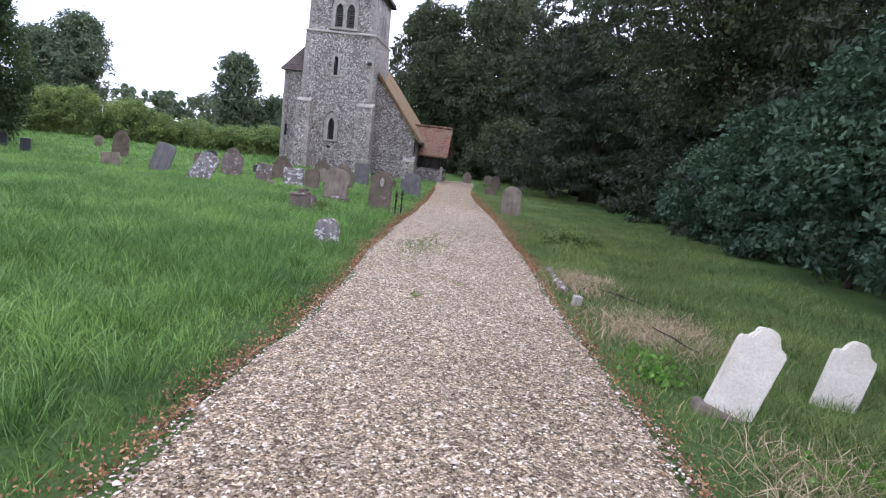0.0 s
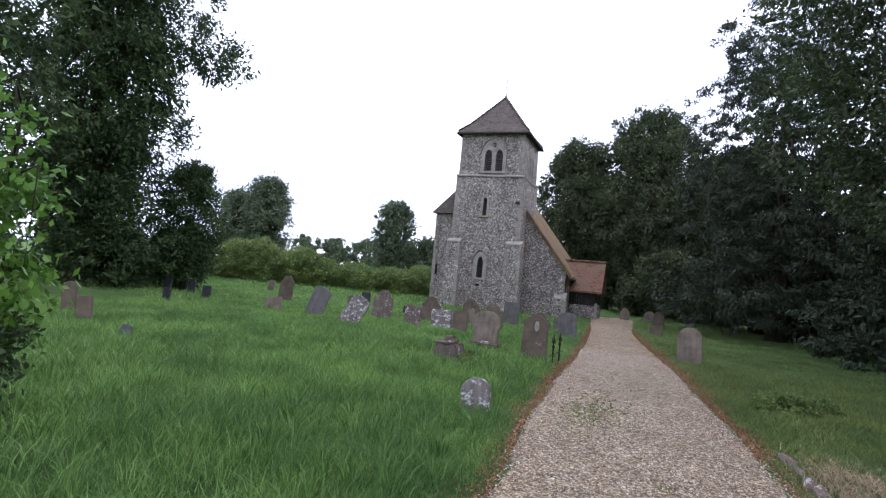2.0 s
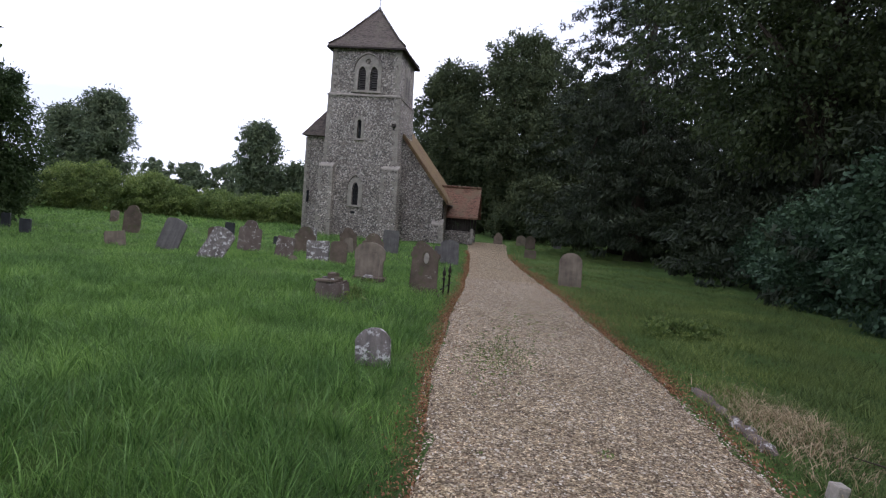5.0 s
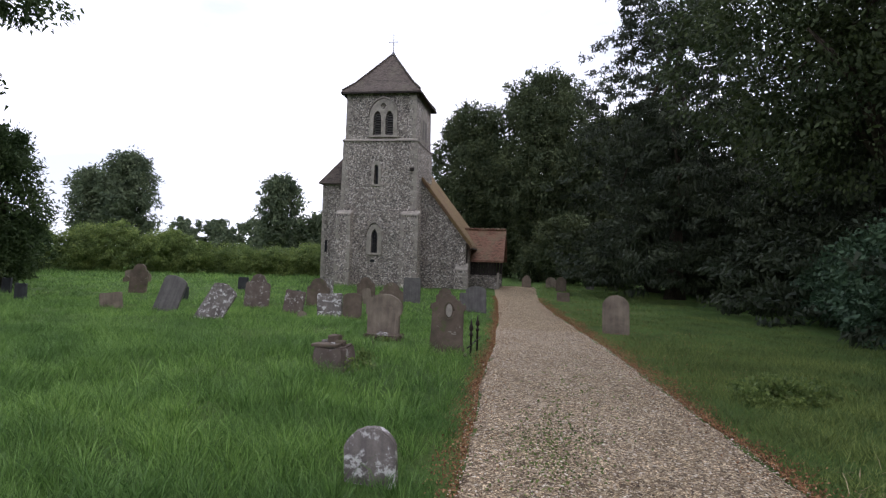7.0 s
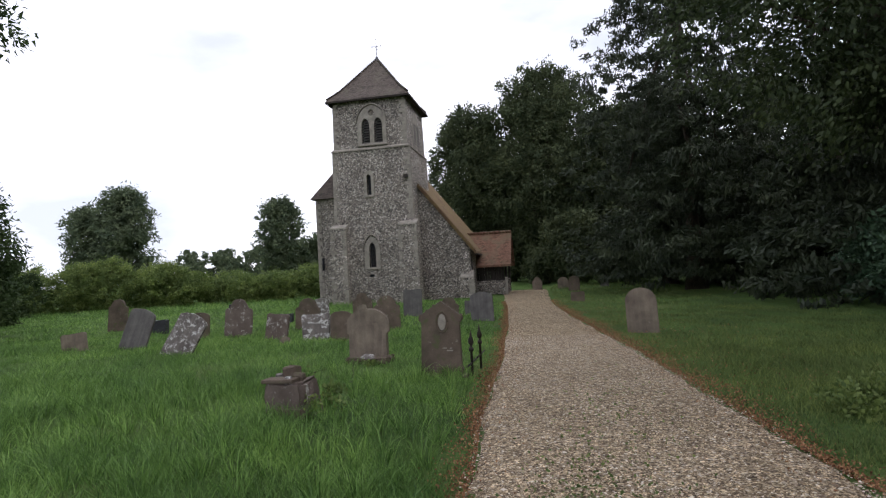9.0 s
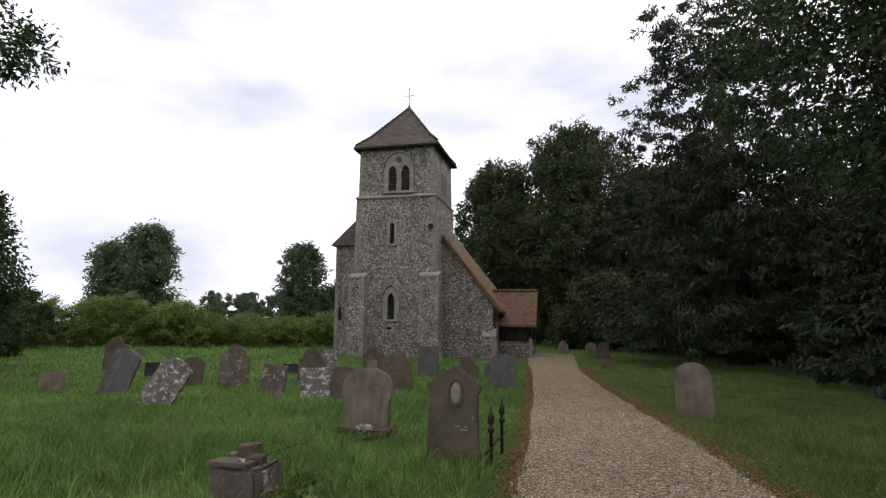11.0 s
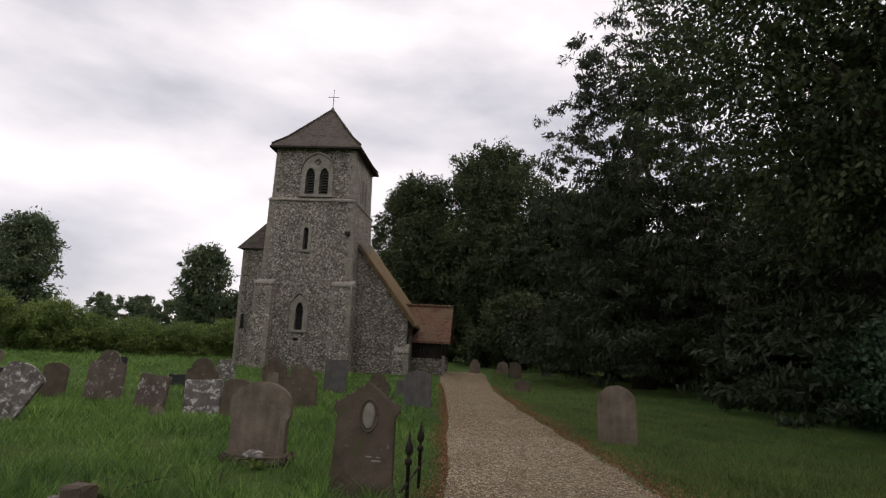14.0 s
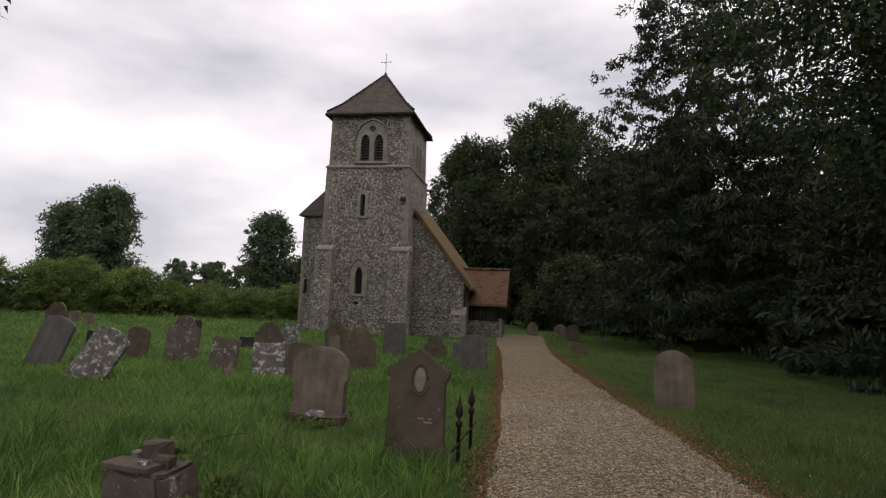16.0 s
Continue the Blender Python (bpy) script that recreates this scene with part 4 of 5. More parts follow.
ROWS = [
    ("round", 0.76, 1.14, 14.27, -18.9, S_GREY, "grey round-topped headstone on the verge", -2, 3, -8, 0.14),
    ("flatround", 0.74, 1.2, 0.2, -20.4, S_SLATE, "dark slate headstone leaning to one side", 19, 4, 14, 0.1),
    ("flatround", 0.74, 1.12, 2.65, -21.6, S_LICH, "lichened headstone tilting steeply", 28, 8, 12, 0.12),
    ("ogee", 0.9, 1.28, 1.9, -17.8, S_SPECK, "red-brown speckled headstone with a curved crest", 4, 2, 10, 0.11),
    ("shoulder", 0.8, 1.36, -6.3, -14.2, S_BROWN, "tall brown shouldered headstone near the hedge", 4, 2, 12, 0.12),
    ("square", 0.66, 0.76, 3.93, -18.9, S_SPECK, "squat lichen-speckled headstone in the grass", 7, 5, 12, 0.13),
    ("square", 0.8, 0.77, 5.4, -19.2, S_LICH, "low stone blotched with white lichen", -2, 6, 8, 0.15),
    ("shoulder", 0.88, 1.1, 3.3, -15.7, S_BROWN, "dark brown shouldered headstone", 2, 2, 10, 0.12),
    ("flatround", 0.6, 0.84, 6.2, -19.3, S_BROWN, "mossy brown headstone behind a larger one", 1, 3, 8, 0.12),
    ("shoulder", 0.86, 1.12, 6.72, -16.9, S_BROWN, "brown shouldered headstone with moss", -1, 2, 8, 0.12),
    ("ogee", 0.82, 1.1, 4.05, -12.3, S_BROWN, "dark brown headstone with a shaped top", -3, 2, 8, 0.1),
    ("square", 0.8, 1.14, 5.9, -11.4, S_SLATE, "blue-grey slate headstone before the tower", 1, 2, 6, 0.09),
    ("flatround", 0.8, 1.02, 9.4, -14.5, S_SLATE, "grey slate headstone beside the path", -2, 5, 4, 0.12),
    ("square", 0.68, 0.5, -1.9, -20.3, S_GREY, "low broken grey stone in the grass", -6, 4, 20, 0.16),
    ("flatround", 0.62, 0.87, 0.25, -17.5, S_BROWN, "brown headstone behind a leaning one", 3, 2, 10, 0.11),
    ("square", 0.55, 0.5, -2.7, -15.9, S_BLACK, "low dark stone block", 0, 4, 10, 0.25),
    ("square", 0.55, 0.72, -4.3, -8.9, S_BLACK, "small dark headstone near the hedge", 0, 4, 10, 0.12),
    ("square", 0.6, 0.4, 0.4, -12.1, S_BLACK, "low dark kerbed stone in the grass", 0, 4, 10, 0.3),
    ("flatround", 0.7, 0.85, 1.15, -10.2, S_LICH, "pale headstone close to the tower", 0, 2, 8, 0.1),
    ("flatround", 0.6, 0.75, -16, -4, S_GREY, "pale grey headstone near the hedge", 2, 2, 8, 0.1),
    ("round", 0.55, 0.7, -12.5, -6.5, S_GREY, "small pale headstone far out in the grass", 3, 2, 14, 0.1),
    ("shoulder", 0.74, 1.0, 9.55, 9.4, S_GREY, "grey headstone beyond the porch", 0, 2, 0, 0.12),
    ("round", 0.8, 0.87, 11.5, 9.0, S_GREY, "grey headstone under the trees", 0, 2, 0, 0.12),
    ("round", 0.75, 1.05, 12.35, 5.2, S_BROWN, "brown headstone under the trees", 0, 2, 0, 0.12),
    ("square", 0.7, 0.5, 12.6, -4.4, S_BROWN, "low dark headstone in the shade", 0, 5, 0, 0.14),
    ("round", 0.62, 1.02, 14.5, 9.5, S_SLATE, "dark narrow headstone under the yews", 4, 2, 0, 0.1),
    ("square", 0.42, 0.6, -6.5, -19.6, S_BLACK, "small black granite headstone", 0, 3, 12, 0.1),
    ("square", 0.4, 0.64, -10.2, -17.1, S_BLACK, "small black granite headstone", 0, 3, 12, 0.1),
    ("square", 0.32, 0.5, -5.2, -22.9, S_BLACK, "narrow black granite headstone", 0, 3, 12, 0.1),
    ("square", 0.42, 0.75, -11.9, -17.2, S_BLACK, "small black granite headstone", 2, 3, 12, 0.1),
    ("peak", 0.45, 0.42, -14.0, -6.4, S_BROWN, "small pointed stone in the grass", 0, 3, 10, 0.12),
    ("square", 0.34, 0.58, 0.4, -30.0, S_BROWN, "small stepped grey headstone", -4, 6, 40, 0.14),
    ("round", 0.36, 0.8, -1.6, -29.1, S_BROWN, "tall narrow grey headstone in the shade", -4, 2, 30, 0.12),
    ("peak", 0.26, 0.34, 3.55, -31.2, S_BLACK, "small leaning dark stone in the grass", -18, 20, 30, 0.07),
    ("round", 0.32, 0.22, 4.7, -19.75, S_GREY, "low grey footstone in the grass", 6, 8, 12, 0.1),
    ("shoulder", 0.8, 0.72, 7.6, -12.0, S_BROWN, "low brown headstone by the wall", 0, 3, 6, 0.12),
    ("flatround", 0.36, 0.7, 4.6, -13.6, S_GREY, "small pale headstone among darker ones", -8, 3, 6, 0.1),
    ("square", 0.5, 0.6, 8.5, -12.0, S_SLATE, "grey headstone before the nave wall", 0, 3, 6, 0.1),
]
for shape, w, h, x, y, m, label, lean, tip, turn, th in ROWS:
    gravestone(shape, w, h, x, y, m, label, lean, tip, turn, th)
wa = gravestone("ogee", 0.35, 0.75, 16.38, -36.6, S_WHITE, "pale cream headstone tilting beside the path", 17, 8, -6, 0.09)
bm = box(bmesh.new(), -0.23, 0.24, -0.1, 0.13, -0.2, 0.03, 0.03)
on_stone("base", bm, S_GREY, wa, "rough grey base")
gravestone("ogee", 0.33, 0.6, 17.42, -36.05, S_WHITE, "smaller pale cream headstone in the grass", 12, 6, -6, 0.08)
bm = box(bmesh.new(), -0.055, 0.055, -0.05, 0.05, -0.2, 0.13, 0.014)
mk = part("marker_post", bm, DRESSED)
mk.matrix_world = pose(15.52, -33.55, float(field_z(15.52, -33.55)), 4, 6, 20)
tagged(mk, "short pale stone marker post at the path edge", "post")
for x, y, ln, rz in ((15.4, -32.2, 1.0, 95), (15.31, -31.15, 1.0, 96)):
    bm = bmesh.new()
    tube(bm, [(ln * (k / 9 - 0.5), 0.018 * math.sin(k * 2.3 + y), 0.01 * math.sin(k * 1.7)) for k in range(10)], [0.03 if k in (0, 9) else 0.07 + 0.012 * math.sin(k * 2.9 + y) for k in range(10)], 8)
    k = part("kerb_stone", bm, S_SPECK)
    k.matrix_world = pose(x, y, float(ground_z(y)) + 0.03, 3, 1, rz)
    tagged(k, "worn lichened kerb stone sunk along the path edge", "kerb", "grave kerb stones")

# ---- plants ----


def leaves_mesh(name, pts, out, size, material, r, droop=0.4, aspect=0.55, far=False):
    """Small folded leaves at pts, tipped outwards and down; far ones are single triangles."""
    n = len(pts)
    d = out + r.normal(0, 0.7, (n, 3)) - np.array([0, 0, droop])
    d /= np.linalg.norm(d, axis=1, keepdims=True) + 1e-6
    side = np.cross(d, r.normal(0, 1, (n, 3)) + np.array([0, 0, 0.6]))
    side /= np.linalg.norm(side, axis=1, keepdims=True) + 1e-6
    s = size * r.uniform(0.6, 1.35, (n, 1))
    if far:
        v = np.stack([pts - d * s * 0.4 + side * s * aspect * 0.5, pts - d * s * 0.4 - side * s * aspect * 0.5, pts + d * s * 0.7], 1).reshape(-1, 3)
        return raw(name, v, 3, np.arange(3 * n).reshape(-1, 3), material)
    v = np.stack([pts - d * s * 0.5, pts + side * s * aspect * 0.5 + d * s * 0.05, pts + d * s * 0.5, pts - side * s * aspect * 0.5 + d * s * 0.05], 1).reshape(-1, 3)
    return raw(name, v, 4, np.arange(4 * n).reshape(-1, 4), material)


def crown_points(blobs, n, r, clump=0.3, squash=1.0):
    """Points in clumps over the shells of ellipsoids (x, y, z, rx, rz)."""
    b = np.array(blobs, float)
    wgt = b[:, 3] * (b[:, 3] + b[:, 4])
    wgt /= wgt.sum()
    per = 45
    k = max(1, n // per)
    which = r.choice(len(b), k, p=wgt)
    u = r.normal(0, 1, (k, 3))
    u /= np.linalg.norm(u, axis=1, keepdims=True)
    rad = r.uniform(0.55, 1.08, (k, 1)) ** 0.6
    ax = np.stack([b[which, 3], b[which, 3], b[which, 4]], 1)
    c = b[which, :3] + u * ax * rad
    sz = clump * r.uniform(0.5, 1.3, (k, 1, 1))
    p = c[:, None] + np.clip(r.normal(0, 0.85, (k, per, 3)), -1.5, 1.5) * sz * np.array([1, 1, squash])
    o = np.repeat((u / ax * ax.mean(1, keepdims=True))[:, None], per, 1)
    return p.reshape(-1, 3), o.reshape(-1, 3)


def plant(name, label, category, x, y, blobs, n, leaf, material, seed, trunk=None, limbs=0, clump=0.3, squash=1.0, droop=0.4, group="", aspect=0.55, floor=True):
    r = np.random.default_rng(seed)
    z = float(ground_z(y) + bank(x, y))
    root = thing(name, label, category, group, at=(x, y, z))
    p, o = crown_points(blobs, n, r, clump, squash)
    if floor:
        keep = p[:, 2] > 0.02
        p, o = p[keep], o[keep]
    me = leaves_mesh("crown", p, o, leaf, material, r, droop, aspect, y > -2 or x < -8 or x > 26)
    c = new("crown", me)
    c.parent = root
    if trunk:
        tr_r, tr_h = trunk
        bm = bmesh.new()
        rr = random.Random(seed)
        pts = [(rr.uniform(-0.15, 0.15) * k * 0.5, rr.uniform(-0.15, 0.15) * k * 0.5, -0.3 + (tr_h + 0.3) * k / 5) for k in range(6)]
        tube(bm, pts, [tr_r * (1.5 if k == 0 else 1 - 0.13 * k) for k in range(6)], 10)
        part("trunk", bm, BARK, root)
        for k in range(limbs):
            b = blobs[rr.randrange(len(blobs))]
            s0 = Vector(pts[rr.choice((2, 3, 4, 5))])
            e = Vector((b[0], b[1], b[2]))
            mid = s0.lerp(e, 0.5) + Vector((rr.uniform(-0.5, 0.5), rr.uniform(-0.5, 0.5), rr.uniform(0, 0.8)))
            bm = bmesh.new()
            tube(bm, [s0, s0.lerp(mid, 0.5), mid, e], [tr_r * 0.4, tr_r * 0.32, tr_r * 0.22, tr_r * 0.08], 7)
            part("limb", bm, BARK, root)
    return root


def round_blobs(h, r, base, count, seed, core=False):
    rr = random.Random(seed)
    out = []
    for k in range(count):
        u = (k + 0.5) / count
        z = base + (h - base) * u
        prof = math.sin(math.pi * min(1, (0.12 + 0.83 * u))) ** 0.6
        a = k * 2.4 + rr.uniform(-0.4, 0.4)
        br = r * rr.uniform(0.34, 0.5)
        d = max(0, r * prof - br) * rr.uniform(0.6, 1.0)
        out.append((d * math.cos(a), d * math.sin(a), min(z, h - br * 0.7), br, br * rr.uniform(0.65, 0.9)))
    if core:
        out.append((0, 0, base + (h - base) * 0.5, r * 0.55, (h - base) * 0.36))
    return out


def conifer_blobs(h, r, base, seed, wide=0.6):
    rr = random.Random(seed)
    out = []
    z = base
    while z < h - 0.8:
        u = (z - base) / (h - base)
        rad = r * (1 - u) ** wide
        for k in range(max(1, int(rad * 2.0))):
            a = rr.uniform(0, 6.283)
            d = rad * rr.uniform(0.35, 0.85)
            br = max(0.5, rad * rr.uniform(0.22, 0.34))
            out.append((d * math.cos(a), d * math.sin(a), z + rr.uniform(-0.4, 0.4), br, br * 0.5))
        out.append((0, 0, z, max(0.4, rad * 0.55), 0.7))
        z += 0.85
    out.append((0, 0, h - 0.8, 0.5, 0.9))
    return out


# big trees behind the church
plant("oak_tree", "tall dark broadleaf tree behind the church", "tree", 1.6, 28.0, round_blobs(19.2, 6.6, 3.5, 50, 1), 52000, 0.32, L_OAK, 11, (0.5, 9), 6, 0.5)
plant("oak_tree", "very tall domed broadleaf tree behind the church", "tree", 9.9, 27.0, round_blobs(22.4, 8.7, 4.0, 64, 2), 76000, 0.31, L_OAK, 12, (0.6, 11), 7, 0.5)
plant("oak_tree", "dark broadleaf tree beyond the porch", "tree", 17.5, 25.0, round_blobs(17.5, 6.0, 2.0, 26, 3), 24000, 0.5, L_OAK, 13, (0.5, 8), 5, 0.5)
plant("elder_bush", "mid-green rounded bush beyond the porch", "bush", 12.6, 17.0, round_blobs(6.4, 3.4, 0.8, 14, 4), 15000, 0.3, L_OAK, 14, (0.15, 2.5), 3, 0.35)
plant("elder_bush", "low dark bush behind the headstones", "bush", 16.5, 14.5, round_blobs(5.0, 3.2, 0.5, 12, 5), 12000, 0.3, L_OAK, 15, (0.15, 2), 2, 0.35)
plant("elder_bush", "dark bush behind the porch", "bush", 5.5, 27.5, round_blobs(7.0, 4.2, 0.5, 14, 45), 10000, 0.4, L_OAK, 16, (0.15, 2.5), 2, 0.4)
plant("elder_bush", "dark bush closing the end of the path", "bush", 9.8, 20.5, round_blobs(3.6, 2.8, 0.3, 12, 46), 7000, 0.28, L_OAK, 17, (0.12, 1.5), 2, 0.35)
# yews along the south side
YEWS = [(19.2, 10.0, 15.0, 5.0, 0.6), (19.4, 1.5, 25.0, 8.2, 0.42), (29.0, 4.0, 20.0, 7.0, 0.6), (25.0, -11.0, 17.0, 6.4, 0.6), (27.0, -20.0, 18.0, 6.5, 0.6), (26.5, 15.0, 17.0, 6.0, 0.6), (34.0, -4.0, 22.0, 8.0, 0.6), (24.5, -5.0, 9.0, 4.6, 0.5), (25.0, 6.5, 10.0, 4.8, 0.5)]
for k, (x, y, h, r0, wide) in enumerate(YEWS):
    plant("yew_tree", "huge dark yew with drooping layered boughs", "tree", x, y, conifer_blobs(h, r0, 1.6 if x < 24 else 1.0, 20 + k, wide), 84000 if x < 24 else 34000 if x < 26 else 24000, 0.3, L_YEW, 30 + k, (0.5, h * 0.7), 5, 0.32, 0.4, 0.7, "yews along the boundary", 0.34)
# tall broadleaf trees that reach over the path
plant("lime_tree", "tall broadleaf tree reaching over the verge", "tree", 23.4, -14.5, [(b[0] - 1.2, b[1], b[2], b[3], b[4]) for b in round_blobs(21.0, 7.9, 7.0, 40, 6, True)], 96000, 0.2, L_LIME, 41, (0.42, 14), 9, 0.4)
plant("lime_tree", "tall broadleaf tree above the shrubs", "tree", 25.5, -29.0, round_blobs(20.0, 6.8, 4.5, 28, 7, True), 40000, 0.24, L_LIME, 42, (0.45, 12), 6, 0.5)
plant("lime_tree", "tall broadleaf tree near the gate", "tree", 26.0, -40.0, round_blobs(18.0, 6.5, 3.0, 26, 8, True), 20000, 0.35, L_LIME, 43, (0.45, 10), 4, 0.5)
# evergreen shrubs along the verge
SHRUBS = [(21.6, -34.5, 3.6, 2.0), (22.0, -31.0, 4.6, 2.3), (22.0, -27.5, 5.0, 2.5), (21.8, -23.5, 4.4, 2.4), (21.6, -19.8, 3.6, 2.2), (22.2, -16.2, 3.2, 2.0), (22.6, -13.0, 2.6, 1.8), (24.0, -33.0, 7.5, 3.0), (24.5, -25.0, 8.0, 3.2), (23.8, -38.0, 6.5, 3.0)]
for k, (x, y, h, r0) in enumerate(SHRUBS):
    plant("evergreen_shrub", "dense blue-green evergreen shrub at the verge", "shrub", x, y, round_blobs(h, r0, 0.45, 16, 50 + k), 14000, 0.16, L_SHRUB, 60 + k, (0.12, h * 0.5), 3, 0.22, 0.7, 0.3, "evergreen shrubs")
# west side: ivy-clad tree, undergrowth, hedge, far trees
plant("ivy_clad_tree", "tall dark tree clad in ivy to the ground", "tree", -14.5, -20.2, round_blobs(20.0, 4.8, 0.6, 46, 9, True) + [(2.2, 2.4, 13.5, 2.2, 1.6), (3.6, 3.8, 13.0, 1.6, 1.2), (4.4, 4.4, 12.2, 0.9, 0.8), (2.6, 2.4, 16.0, 2.0, 1.4)], 80000, 0.23, L_IVY, 71, (0.6, 14), 7, 0.36)
plant("ivy_clad_tree", "dark ivy-clad tree beside a taller one", "tree", -9.5, -31.0, round_blobs(22.0, 6.8, 1.0, 42, 10, True), 64000, 0.25, L_IVY, 72, (0.6, 13), 6, 0.38)
plant("hawthorn_tree", "rounded dark tree at the end of the hedge", "tree", -12.2, -15.9, round_blobs(7.3, 2.2, 0.9, 30, 11), 24000, 0.17, L_IVY, 73, (0.2, 4), 4, 0.28)
plant("hawthorn_tree", "dark tree near the end of the hedge", "tree", -31.5, -9.5, round_blobs(13.0, 5.0, 0.6, 26, 12), 16000, 0.4, L_IVY, 74, (0.3, 5), 4, 0.45)
plant("ash_tree", "grey-green tree in the field beyond the hedge", "tree", -43.5, 26.0, round_blobs(14.4, 4.6, 3.0, 34, 13), 17000, 0.42, L_FAR, 75, (0.35, 7), 5, 0.55)
plant("ash_tree", "grey-green tree in the field beyond the hedge", "tree", -49.5, 26.5, round_blobs(12.4, 4.4, 3.0, 32, 14), 16000, 0.42, L_FAR, 76, (0.35, 6), 5, 0.55)
plant("ash_tree", "rounded tree standing beyond the hedge", "tree", -29.4, 40.0, round_blobs(13.2, 4.3, 2.5, 34, 15), 17000, 0.42, L_FAR, 77, (0.35, 6), 5, 0.5)
plant("ash_tree", "smaller tree beside a taller one", "tree", -24.5, 43.0, round_blobs(7.6, 3.0, 1.0, 14, 16), 5000, 0.6, L_FAR, 78, (0.3, 4), 3, 0.5)
HEDGE = [(-36 + 2.1 * k, 1.8 + 0.62 * k * (1 + 0.02 * k) + (1.2 if k % 3 == 0 else 0.0)) for k in range(18)]
for k, (x, y) in enumerate(HEDGE):
    hh = (4.0 if k < 8 else 2.5) * (1 + 0.12 * math.sin(k * 1.7))
    plant("hedge_bush", "rough green bramble and hazel hedge bush", "hedge", x, y, round_blobs(hh, 2.5, 0.3, 22, 90 + k), 11000, 0.17, L_HEDGE, 100 + k, None, 0, 0.3, 0.8, 0.2, "overgrown hedge")
# undergrowth below the ivy-clad trees
for k, (x, y, h) in enumerate(((-12.5, -26.5, 2.4), (-12.2, -20.0, 3.2), (-15.0, -15.0, 3.0), (-17.5, -16.0, 2.2), (-20.0, -9.5, 2.6), (-26.5, -5.0, 4.0), (-28.5, -1.0, 4.2), (-8.5, -31.5, 2.6), (-4.5, -35.5, 3.4), (-13.5, -31.0, 5.0))):
    plant("undergrowth_bush", "dark shaded undergrowth below the trees", "bush", x, y, round_blobs(h, 2.6, 0.2, 12, 120 + k), 5500, 0.22, L_IVY, 130 + k, None, 0, 0.28, 0.7, 0.2, "undergrowth")
plant("undergrowth_bush", "low dark bush below the sapling", "bush", 7.9, -36.7, round_blobs(1.5, 1.05, 0.05, 14, 128), 9000, 0.075, L_IVY, 138, None, 0, 0.16, 0.7, 0.2, "undergrowth")
# sapling with bright leaves
plant("sapling", "young sapling with large bright green leaves", "sapling", 8.15, -36.4, [(0, 0, 1.2, 0.5, 0.7), (0.2, 0.1, 1.9, 0.5, 0.6), (0.1, 0.2, 2.6, 0.42, 0.6), (-0.3, -0.2, 2.2, 0.5, 0.8), (0.5, 0.2, 1.5, 0.3, 0.35), (0.35, 0.1, 2.45, 0.3, 0.3), (-0.1, 0, 3.1, 0.28, 0.35)], 2600, 0.105, L_BRIGHT, 140, (0.035, 3.0), 9, 0.2, 0.7, 0.5, aspect=0.62)

# distant woods on the skyline
r = np.random.default_rng(200)
pts, outs = [], []
for k in range(120):
    x = -170 + 2.3 * k + r.uniform(-2, 2)
    y = 150 + 0.25 * abs(x) + r.uniform(-12, 12)
    h = 11.0 + 3.2 * abs(math.sin(k * 0.35)) + r.uniform(0, 2.5)
    p, o = crown_points([(x, y, -1.2 + h * 0.5, 5.0, h * 0.5)], 700, r, 0.9)
    pts.append(p)
    outs.append(o)
woods = new("far_woods", leaves_mesh("far_woods", np.concatenate(pts), np.concatenate(outs), 1.3, L_FAR, r, far=True))
tagged(woods, "hazy green line of far woods on the skyline", "woods", kind="stuff")
# woodland behind the boundary trees
pts, outs = [], []
for k in range(46):
    a = k / 45
    x, y = 40 + 3 * math.sin(k), -58 + 105 * a
    if a > 0.8:
        x, y = 40 - (a - 0.8) * 200, 44 + 4 * math.sin(k * 1.3)
    h = 19 + 3 * math.sin(k * 2.1)
    p, o = crown_points([(x, y, h * 0.5 - 1, 4.5, h * 0.5)], 1900, r, 0.8)
    pts.append(p)
    outs.append(o)
p = np.concatenate(pts)
o = np.concatenate(outs)
keep = p[:, 2] > 0.4
woods2 = new("boundary_woods", leaves_mesh("boundary_woods", p[keep], o[keep], 1.1, L_LIME, r, far=True))
tagged(woods2, "dark woodland behind the yews", "woods", kind="stuff")

# ---- grass, gravel, litter ----


def blades(name, x, y, z, h, w, material, r, bend=0.45, fine=None, lean=None):
    """Bent blades; those past the fine ones are single tapering triangles."""
    n = len(x)
    fine = np.ones(n, bool) if fine is None else fine
    a = r.uniform(0, 6.283, n)
    sx, sy = np.cos(a) * w, np.sin(a) * w
    b = r.uniform(0, 6.283, n) if lean is None else lean
    k = h * bend * r.uniform(0.3, 1.4, n)
    bx, by = np.cos(b) * k, np.sin(b) * k
    v = np.stack([
        np.stack([x - sx, y - sy, z - 0.02], 1), np.stack([x + sx, y + sy, z - 0.02], 1),
        np.stack([x + sx * 0.7 + bx * 0.35, y + sy * 0.7 + by * 0.35, z + h * 0.6], 1), np.stack([x - sx * 0.7 + bx * 0.35, y - sy * 0.7 + by * 0.35, z + h * 0.6], 1),
        np.stack([x + bx, y + by, z + h * 0.95], 1)], 1)
    va, vb = v[fine].reshape(-1, 3), v[~fine][:, (0, 1, 4)].reshape(-1, 3)
    base = np.arange(int(fine.sum()))[:, None] * 5
    f = [base + np.array([[0, 1, 2]]), base + np.array([[0, 2, 3]]), base + np.array([[3, 2, 4]])]
    f.append(len(va) + np.arange(len(vb)).reshape(-1, 3))
    return new(name, raw(name, np.concatenate([va, vb]), 3, np.concatenate(f, 0), material))


def scatter(r, n, x0, x1, y0, y1):
    return r.uniform(x0, x1, n), r.uniform(y0, y1, n)


